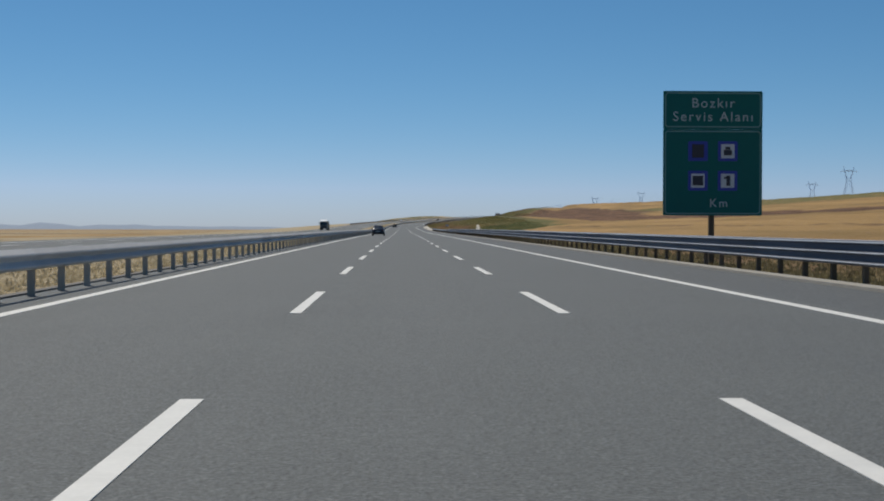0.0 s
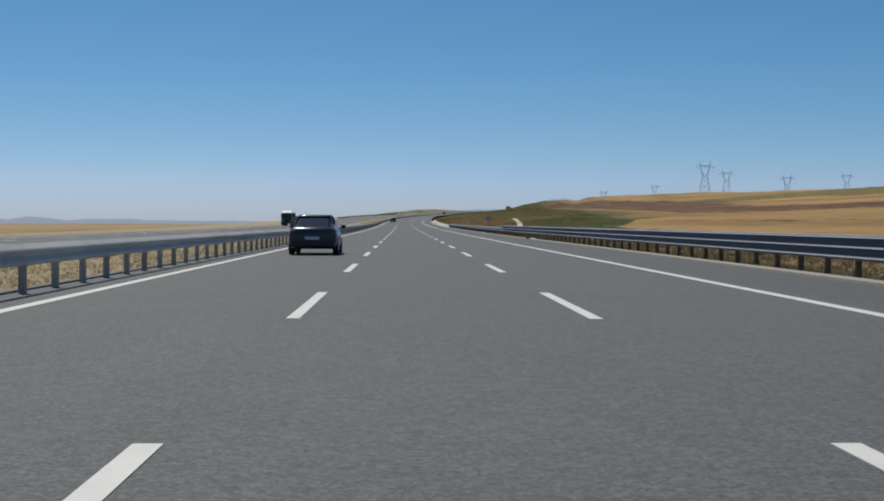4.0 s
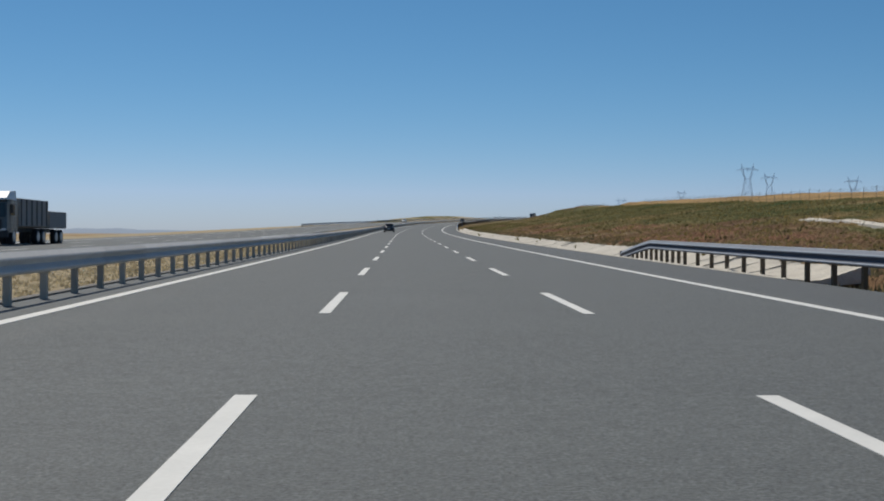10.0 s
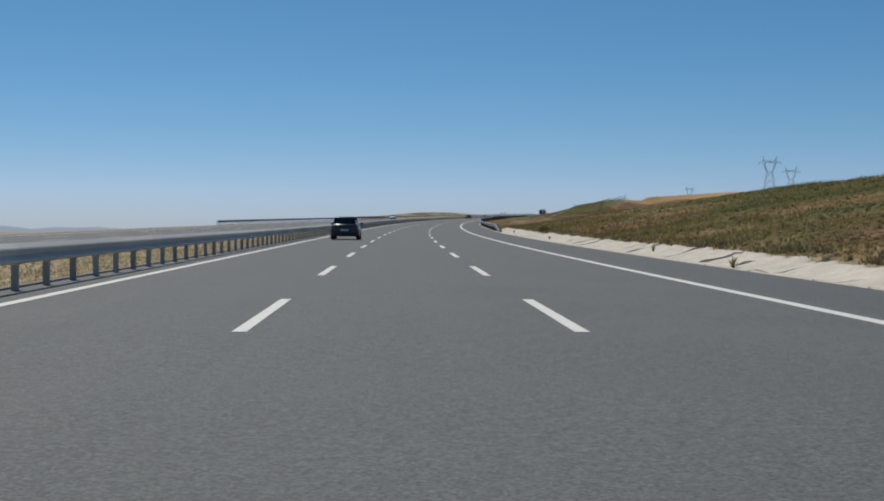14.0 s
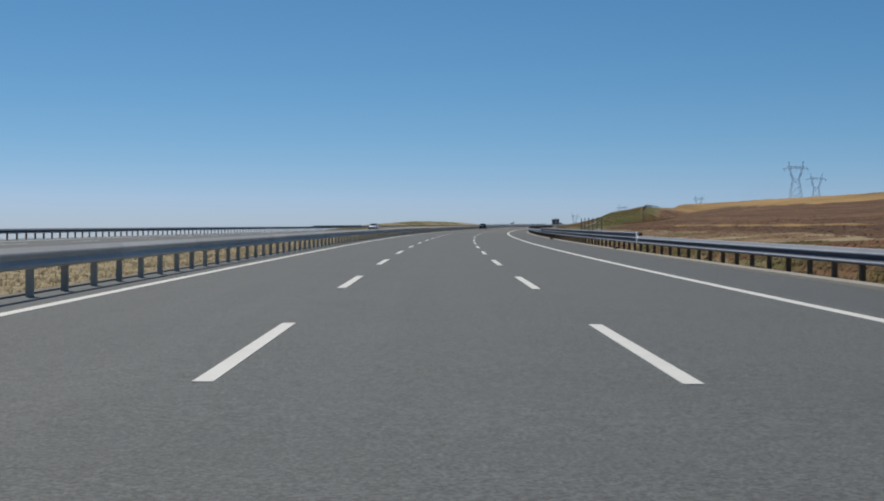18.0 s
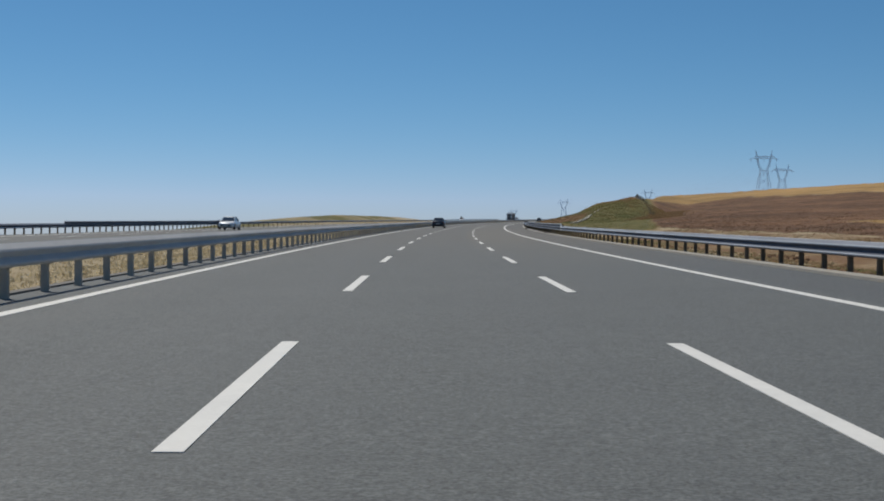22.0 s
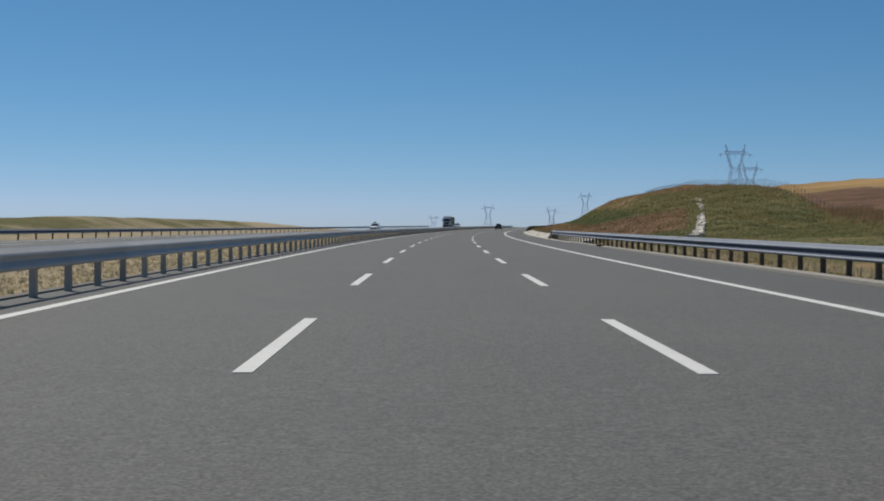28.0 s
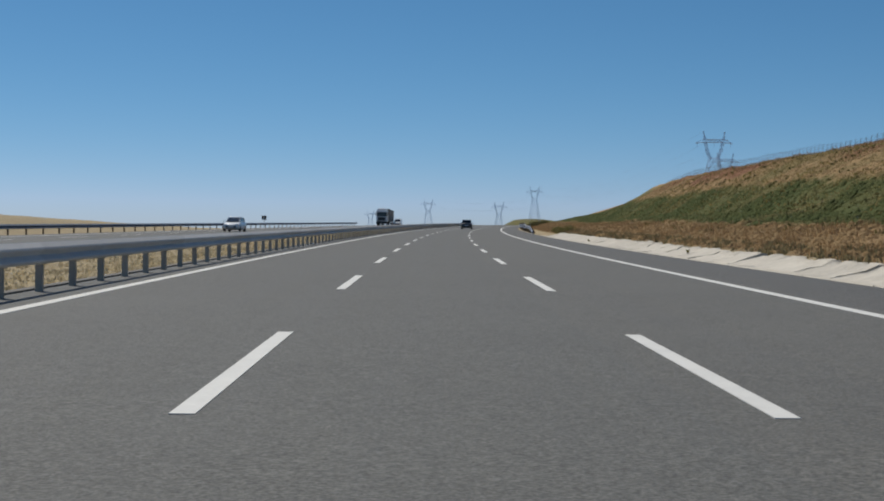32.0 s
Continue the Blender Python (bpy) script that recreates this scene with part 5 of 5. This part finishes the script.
def rubbish(s, lat, size, mat, label, flat=0.5):
    """A crumpled lump of litter."""
    bm = bmesh.new()
    bmesh.ops.create_icosphere(bm, subdivisions=2, radius=0.5)
    for v in bm.verts:
        v.co *= random.uniform(0.6, 1.15)
        v.co.z = max(v.co.z * flat + 0.12, -0.03)
    bmesh.ops.scale(bm, vec=(size, size * random.uniform(0.8, 1.5), size), verts=bm.verts)
    ob = new("litter", from_bm("litter", bm, mat))
    z = 0.005 if lat < 9.2 else 0.03
    ob.matrix_basis = stand(s, lat, z, random.uniform(0, 180))
    tagged(ob, label, "litter", "litter by the rail")


def board_scrap(s, lat, label):
    bm = box((0.3, 0.75, 0.02), (0, 0, 0.03), 0.004)
    for v in bm.verts:
        v.co.z += 0.06 * math.sin(v.co.y * 4 + 1) + 0.03 * v.co.x
    ob = new("board_scrap", from_bm("board_scrap", bm, SIGN_WHITE))
    ob.matrix_basis = stand(s, lat, 0.04, random.uniform(-25, 25))
    tagged(ob, label, "litter", "litter by the rail")


for s, lat, size in ((238.9, 9.3, 0.4), (238.2, 9.4, 0.28), (344.4, 9.3, 0.36), (695.5, 9.35, 0.42), (696.6, 9.4, 0.3), (743.7, 9.2, 0.42), (744.8, 9.3, 0.28), (890.6, 9.3, 0.38), (891.8, 9.3, 0.28), (942.6, 9.15, 0.42), (941.6, 9.2, 0.36), (997.2, 9.35, 0.42), (1047.6, 9.2, 0.38), (1046.8, 9.3, 0.28)):
    rubbish(s, lat, size, RAG, "dark crumpled lump of litter under the guard rail")


def rubble(s, lat, label):
    """A heap of broken concrete lumps."""
    root = thing("rubble_heap", stand(s, lat, float(ground_z(s, lat)), 0, True), label, "rubble")
    for k in range(26):
        bm = bmesh.new()
        bmesh.ops.create_icosphere(bm, subdivisions=1, radius=0.5)
        for v in bm.verts:
            v.co *= random.uniform(0.65, 1.1)
        size = random.uniform(0.25, 0.62)
        bmesh.ops.scale(bm, vec=(size, size * random.uniform(1.0, 1.8), size * 0.6), verts=bm.verts)
        part("lump", bm, CONCRETE, root, "", pose(random.gauss(0, 0.30), random.gauss(0, 1.1), random.uniform(0.02, 0.42), random.uniform(-20, 20), random.uniform(-20, 20), random.uniform(0, 180)))


rubble(347.6, 11.0, "heap of pale broken concrete behind the guard rail")
for s in (237.4, 295.2):
    board_scrap(s, 9.42, "pale bent scrap of board under the guard rail")
for s, lat in ((294.0, 9.45), (296.6, 9.6), (297.4, 9.5), (995.8, 9.45), (994.9, 9.4)):
    rubbish(s, lat, 0.22, SIGN_WHITE, "small pale scrap of litter under the guard rail")


def fallen_pole(a, b):
    """A pale thin pole lying in the grass between two points (s, lat)."""
    ends = [Vector(place(s, lat, float(ground_z(s, lat)) + 0.10)) for s, lat in (a, b)]
    bm = rod(bmesh.new(), (0, 0, 0), ends[1] - ends[0], 0.04, 8)
    bmesh.ops.bevel(bm, geom=bm.edges[:], offset=0.008, affect="EDGES")
    ob = new("fallen_pole", from_bm("fallen_pole", bm, ZINC_POST))
    ob.matrix_basis = pose(*ends[0])
    tagged(ob, "pale thin pole lying in the grass", "pole", "fallen poles")


fallen_pole((340.7, 30.8), (338.2, 31.8))
fallen_pole((1072.4, 37.2), (1068.6, 36.6))


def sealed_crack(points):
    """A dark, wavering bead of sealant on the asphalt."""
    pts = np.array(points, float)
    n = 60
    ss = np.linspace(pts[0, 0], pts[-1, 0], n)
    ll = np.interp(ss, pts[:, 0], pts[:, 1]) + np.cumsum(np.random.default_rng(4).normal(0, 0.012, n))
    v, f = [], []
    for k in range(n):
        w = 0.010 + 0.006 * math.sin(k * 1.7)
        v += [place(ss[k], ll[k] - w, 0.002), place(ss[k], ll[k], 0.006), place(ss[k], ll[k] + w, 0.002)]
    for k in range(n - 1):
        f += [(3 * k, 3 * k + 1, 3 * k + 4, 3 * k + 3), (3 * k + 1, 3 * k + 2, 3 * k + 5, 3 * k + 4)]
    tagged(new("sealed_crack", mesh_of("sealed_crack", v, f, SEALANT)), "dark sealed crack along the slow lane", "crack", kind="structure")


sealed_crack(((246, 1.70), (254, 1.75), (258, 1.81), (266, 1.96), (276, 2.02)))


# ---- grass and herbs ----
def cushions(name, count, s_range, lat_of, tall, wide, label, keep=None, seed=1):
    """Low rounded clumps of growth, coloured like the land they stand on."""
    rng = np.random.default_rng(seed)
    s = rng.uniform(*s_range, count)
    lat = lat_of(rng, count, s)
    if keep is not None:
        ok = keep(s, lat, rng)
        s, lat = s[ok], lat[ok]
    n, k = len(s), 5
    r = rng.uniform(0.4, 1.2, n) * wide
    h = rng.uniform(0.4, 1.3, n) * tall
    turn = rng.uniform(0, 6.3, n)
    v = np.empty((n, 2 * k + 1, 3))
    at = np.empty((n, 2 * k + 1, 2))
    for i in range(k):
        for ring, (rr, hh) in enumerate(((1.0, -0.06), (0.62, 0.62))):
            a = turn + i * 2 * np.pi / k + ring * 0.5
            q = r * rr * rng.uniform(0.65, 1.3, n)
            ds, dl = q * np.cos(a), q * np.sin(a)
            v[:, ring * k + i] = place(s + ds, lat + dl, ground_z(s + ds, lat + dl) + (hh * h * rng.uniform(0.7, 1.3, n) if ring else hh))
    v[:, 2 * k] = place(s, lat, ground_z(s, lat) + h)
    faces = [(i, (i + 1) % k, k + i) for i in range(k)] + [((i + 1) % k, k + (i + 1) % k, k + i) for i in range(k)] + [(k + i, k + (i + 1) % k, 2 * k) for i in range(k)]
    # rings run clockwise seen from above, since lat points right of s
    idx = (np.array(faces)[None, :, ::-1] + (np.arange(n) * (2 * k + 1))[:, None, None]).reshape(-1, 3)
    me = bpy.data.meshes.new(name)
    me.vertices.add(v.shape[0] * v.shape[1])
    me.vertices.foreach_set("co", v.reshape(-1).astype(np.float32))
    me.loops.add(idx.size)
    me.loops.foreach_set("vertex_index", idx.reshape(-1).astype(np.int32))
    me.polygons.add(len(idx))
    me.polygons.foreach_set("loop_start", np.arange(0, idx.size, 3, dtype=np.int32))
    me.polygons.foreach_set("loop_total", np.full(len(idx), 3, np.int32))
    me.update(calc_edges=True)
    me.validate()
    me.shade_smooth()
    me.materials.append(LAND)
    paint_land(me, np.repeat(s, 2 * k + 1), np.repeat(lat, 2 * k + 1))
    tagged(new(name, me), label, "grass", kind="stuff")


def tufts(name, count, s_range, lat_of, mat, tall, spread, label, keep=None, blades=4, seed=1):
    rng = np.random.default_rng(seed)
    s = rng.uniform(*s_range, count)
    lat = lat_of(rng, count, s)
    if keep is not None:
        ok = keep(s, lat, rng)
        s, lat = s[ok], lat[ok]
    n = len(s)
    root = place(s, lat, ground_z(s, lat) - 0.03)
    size = rng.uniform(0.55, 1.3, n) * tall
    v = np.empty((n, blades, 4, 3))
    for b in range(blades):
        a = rng.uniform(0, 2 * np.pi, n)
        lean = rng.uniform(0.1, 0.75, n) * size
        w = rng.uniform(0.5, 1.0, n) * spread
        off = rng.normal(0, 0.5, (n, 2)) * spread[..., None] if isinstance(spread, np.ndarray) else rng.normal(0, 0.6, (n, 2)) * spread
        px, py = -np.sin(a) * w * 0.5, np.cos(a) * w * 0.5
        tip = np.stack([np.cos(a) * lean, np.sin(a) * lean, size * rng.uniform(0.7, 1.1, n)], -1)
        base = root + np.stack([off[:, 0], off[:, 1], np.zeros(n)], -1)
        v[:, b, 0] = base + np.stack([px, py, np.zeros(n)], -1)
        v[:, b, 1] = base - np.stack([px, py, np.zeros(n)], -1)
        v[:, b, 2] = base + tip * 0.6 - np.stack([px, py, np.zeros(n)], -1) * 0.8
        v[:, b, 3] = base + tip + np.stack([px, py, np.zeros(n)], -1) * 0.15
    idx = np.arange(n * blades * 4).reshape(-1, 4)
    me = bpy.data.meshes.new(name)
    me.vertices.add(n * blades * 4)
    me.vertices.foreach_set("co", v.reshape(-1).astype(np.float32))
    me.loops.add(idx.size)
    me.loops.foreach_set("vertex_index", idx.reshape(-1).astype(np.int32))
    me.polygons.add(len(idx))
    me.polygons.foreach_set("loop_start", np.arange(0, idx.size, 4, dtype=np.int32))
    me.polygons.foreach_set("loop_total", np.full(len(idx), 4, np.int32))
    me.update(calc_edges=True)
    me.validate()
    me.materials.append(mat)
    tagged(new(name, me), label, "grass", kind="stuff")


between = lambda a, b: (lambda rng, n, s: rng.uniform(a, b, n))


def up_slope(a, b):
    def lats(rng, n, s):
        foot = np.where(np.interp(s, MOUND_S, MOUND_Z) > np.interp(s, CREST_S, CREST_Z), np.interp(s, FOOT_S, FOOT_LAT), 11.5)
        return np.maximum(11.6, foot + (40.0 - foot) * rng.uniform(a, b, n) + rng.normal(0, 0.3, n))
    return lats


tufts("dry_grass", 60000, (-5, 1300), between(-12.6, -6.95), STRAW, 0.11, 0.08, "dry straw-coloured grass on the median", seed=2)
tufts("dry_grass", 34000, (0, 385), between(9.6, 19.0), UNDERGROWTH, 0.20, 0.06, "dark brown undergrowth behind the guard rail", seed=3)
tufts("herbs", 9000, (0, 300), between(9.7, 14.5), HERB, 0.15, 0.04, "green grass under the guard rail", keep=lambda s, l, r: bumps(s, l, 6.0, 3.0) > -0.2, seed=23)
cushions("herbs", 22000, (270, 420), between(9.9, 44), 0.07, 0.22, "green herbs on the bank behind the guard rail", keep=lambda s, l, r: (s > 272) & (l > 15) & (l < green_edge(s)), seed=12)
cushions("dry_growth", 22000, (640, 1090), between(9.75, 15.5), 0.13, 0.20, "dry brown growth between rail and ploughed field", seed=4)
cushions("herbs", 60000, (1040, 1420), up_slope(0.0, 1.0), 0.085, 0.22, "green and tawny growth on the mound", seed=7)
cushions("herbs", 16000, (1108, 1420), up_slope(0.17, 0.43), 0.15, 0.24, "dense green herbs in a band across the mound", keep=lambda s, l, r: bumps(s, l, 4.0, 2.5) > r.uniform(-0.6, 0.4, len(s)), seed=6)
cushions("herbs", 70000, (385, 740), up_slope(0.0, 1.03), 0.085, 0.22, "olive green and rusty growth on the cut slope", keep=lambda s, l, r: np.interp(s, CREST_S, CREST_Z) > 0.4, seed=10)
cushions("clods", 26000, (600, 1080), between(19, 60), 0.05, 0.20, "rough clods of the ploughed field", keep=lambda s, l, r: (np.interp(s, CREST_S, CREST_Z) < 0.1) & (l < 20 + 40 * r.random(len(s))), seed=13)
for a, b in GUTTERS:
    cushions("weeds", int((b - a) * 5), (a, b), between(11.5, 12.3), 0.15, 0.18, "dry weeds leaning over the edge of the gutter", keep=lambda s, l, r: bumps(s, l, 2.0, 1.0) > 0.1, seed=14 + int(a > 1000))
tufts("dry_grass", 16000, (1100, 1420), up_slope(0.0, 0.17), BRUSH, 0.20, 0.035, "brown dry weeds along the foot of the mound", seed=8)
tufts("dry_grass", 14000, (1165, 1420), up_slope(0.5, 1.0), BRUSH, 0.17, 0.035, "straw-coloured grass near the top of the mound", keep=lambda s, l, r: bumps(s, l, 11.0, 1.0) > 0.1, seed=9)
tufts("dry_grass", 16000, (395, 720), up_slope(0.0, 0.35), BRUSH, 0.17, 0.03, "rusty brown weeds on the lower cut slope", keep=lambda s, l, r: bumps(s, l, 6.0, 4.0) > -0.1, seed=11)
tufts("dry_grass", 5000, (640, 1090), between(9.8, 14.0), BRUSH, 0.16, 0.03, "dry brown grass under the guard rail", seed=15)


def weed(s, lat, z, size, label):
    """A small dark tuft that roots in a joint."""
    bm = bmesh.new()
    for k in range(14):
        a, lean = random.uniform(0, 6.3), random.uniform(0.1, 0.6) * size
        px, py = -math.sin(a) * 0.03, math.cos(a) * 0.03
        tip = (math.cos(a) * lean, math.sin(a) * lean, size * random.uniform(0.6, 1.1))
        bm.faces.new([bm.verts.new(q) for q in ((px, py, 0), (-px, -py, 0), (tip[0] * 0.6 - px, tip[1] * 0.6 - py, tip[2] * 0.6), tip)])
    ob = new("weed", from_bm("weed", bm, HERB))
    ob.matrix_basis = stand(s, lat, z, 0, True)
    tagged(ob, label, "weed", "weeds in the gutter")


for s, lat, size in ((526.3, 9.8, 0.36), (526.7, 9.9, 0.3), (457.1, 10.9, 0.3), (472.5, 10.3, 0.25), (470.4, 10.25, 0.30), (455.0, 10.4, 0.22), (430.0, 10.2, 0.25), (505.0, 10.3, 0.22), (541.0, 10.4, 0.26), (577.0, 10.2, 0.22), (612.0, 10.3, 0.25), (1135.1, 10.1, 0.2), (1163.0, 10.4, 0.22), (1198.0, 10.2, 0.2)):
    weed(s, lat, -0.04 + 0.25 * (lat - 10.0), size, "small green weed rooted in the concrete gutter")


def bush(s, lat, size, label, leaves=HERB):
    """A low bush: a few stems and a crown of many small leaves."""
    z = float(ground_z(s, lat))
    root = thing("bush", stand(s, lat, z, 0, True), label, "bush", "bushes by the gutter")
    bm = bmesh.new()
    for k in range(7):
        a = k * 0.9
        rod(bm, (0, 0, -0.05), (math.cos(a) * size * 0.4, math.sin(a) * size * 0.4, size * 0.6), 0.02, 5)
    part("stem", bm, FENCE, root)
    bm = bmesh.new()
    for k in range(700):
        d = Vector((random.gauss(0, 1), random.gauss(0, 1), abs(random.gauss(0, 0.8)))).normalized() * size * random.uniform(0.45, 1.0)
        d.z = d.z * 0.75 + 0.1
        u = Vector((random.gauss(0, 1), random.gauss(0, 1), random.gauss(0, 1))).normalized() * 0.07
        w = u.orthogonal().normalized() * 0.05
        bm.faces.new([bm.verts.new(d + q) for q in (u, w, -u, -w)])
    part("crown", bm, leaves, root)


for s, lat, size in ((597, 11.75, 0.55), (599.5, 12.0, 0.4), (1238, 11.4, 0.7), (1241, 12.3, 0.9), (1245, 11.6, 0.6), (1252, 11.9, 0.8)):
    bush(s, lat, size, "low dusty green bush beside the concrete gutter")
tufts("herbs", 30000, (385, 700), up_slope(0.15, 1.0), HERB, 0.13, 0.035, "fine green blades on the cut slope", keep=lambda s, l, r: (np.interp(s, CREST_S, CREST_Z) > 0.5) & (bumps(s, l, 5.0, 1.0) > -0.2), seed=16)
tufts("herbs", 34000, (1060, 1300), up_slope(0.12, 0.9), HERB, 0.15, 0.035, "fine green blades on the mound", keep=lambda s, l, r: bumps(s, l, 5.0, 2.0) > -0.1, seed=17)
tufts("tall_grass", 5000, (540, 655), up_slope(0.0, 0.25), HERB, 0.34, 0.035, "tall green grass above the gutter", keep=lambda s, l, r: bumps(s, l, 3.0, 2.0) > 0.0, seed=18)
tufts("tall_grass", 5000, (500, 650), up_slope(0.85, 1.04), HERB, 0.34, 0.04, "tall uneven grass on the crest of the cut", keep=lambda s, l, r: bumps(s, l, 4.0, 3.0) > 0.0, seed=19)
tufts("tall_grass", 5000, (1108, 1300), up_slope(0.0, 0.15), BRUSH, 0.34, 0.03, "tall dry grass at the foot of the mound", keep=lambda s, l, r: bumps(s, l, 3.0, 5.0) > 0.1, seed=20)
tufts("tall_grass", 4000, (1120, 1320), up_slope(0.85, 1.04), BRUSH, 0.36, 0.035, "tall dry grass along the fence on the mound", keep=lambda s, l, r: bumps(s, l, 4.0, 1.0) > 0.0, seed=21)
tufts("herbs", 9000, (640, 1090), between(9.7, 14.0), HERB, 0.18, 0.035, "green grass under the guard rail", keep=lambda s, l, r: bumps(s, l, 7.0, 3.0) > -0.1, seed=22)
tufts("tall_grass", 26000, (386, 640), up_slope(0.02, 1.0), GOLDEN, 0.20, 0.10, "golden and olive grass in ragged clumps on the cut slope", keep=lambda s, l, r: (np.interp(s, CREST_S, CREST_Z) > 0.6) & (bumps(s, l, 3.2, 4.0) + 0.5 * bumps(s, l, 9.0, 1.5) > r.uniform(-0.5, 0.5, len(s))), seed=31)
tufts("tall_grass", 16000, (1090, 1260), up_slope(0.30, 1.0), GOLDEN, 0.18, 0.10, "golden grass in ragged clumps high on the mound", keep=lambda s, l, r: bumps(s, l, 3.2, 2.0) > r.uniform(-0.2, 0.6, len(s)), seed=32)
tufts("shrubs", 9000, (386, 640), up_slope(0.04, 0.95), SCRUB, 0.22, 0.12, "small dark scrub scattered over the cut slope", keep=lambda s, l, r: (np.interp(s, CREST_S, CREST_Z) > 0.6) & (bumps(s, l, 1.7, 3.0) > 0.42), blades=6, seed=33)
tufts("shrubs", 9000, (1085, 1260), up_slope(0.08, 0.9), SCRUB, 0.20, 0.12, "small dark scrub scattered over the mound", keep=lambda s, l, r: bumps(s, l, 1.7, 1.0) > 0.45, blades=6, seed=34)
for a, b in GUTTERS:
    tufts("weeds", int((b - a) * 16), (a, b), between(11.35, 12.5), UNDERGROWTH, 0.22, 0.10, "dark dry weeds crowding the upper edge of the gutter", keep=lambda s, l, r: bumps(s, l, 1.3, 2.0) > r.uniform(-0.6, 0.5, len(s)), blades=5, seed=35 + int(a > 1000))
for k in range(16):
    bush(1385 + 9 * k + random.uniform(-3, 3), random.uniform(11.8, 15.5), random.uniform(0.8, 1.7), "dark rounded bush beside the road beyond the mound", SCRUB)
tufts("dry_grass", 15000, (1040, 1170), lambda r, n, s: np.interp(s, (1040, 1076, 1116, 1170), (37.0, 40.5, 44.5, 51.0)) + r.normal(0, 2.3, n), BRUSH, 0.42, 0.07, "grey-brown dry weeds between the mound and the ploughed field", keep=lambda s, l, r: bumps(s, l, 3.0, 6.0) > r.uniform(-0.8, 0.5, len(s)), seed=41)
tufts("tall_grass", 2600, (955, 1065), between(10.2, 12.6), STRAW, 0.42, 0.04, "tall tan dry grass behind the guard rail", keep=lambda s, l, r: bumps(s, l, 3.5, 8.0) > 0.05, blades=6, seed=42)
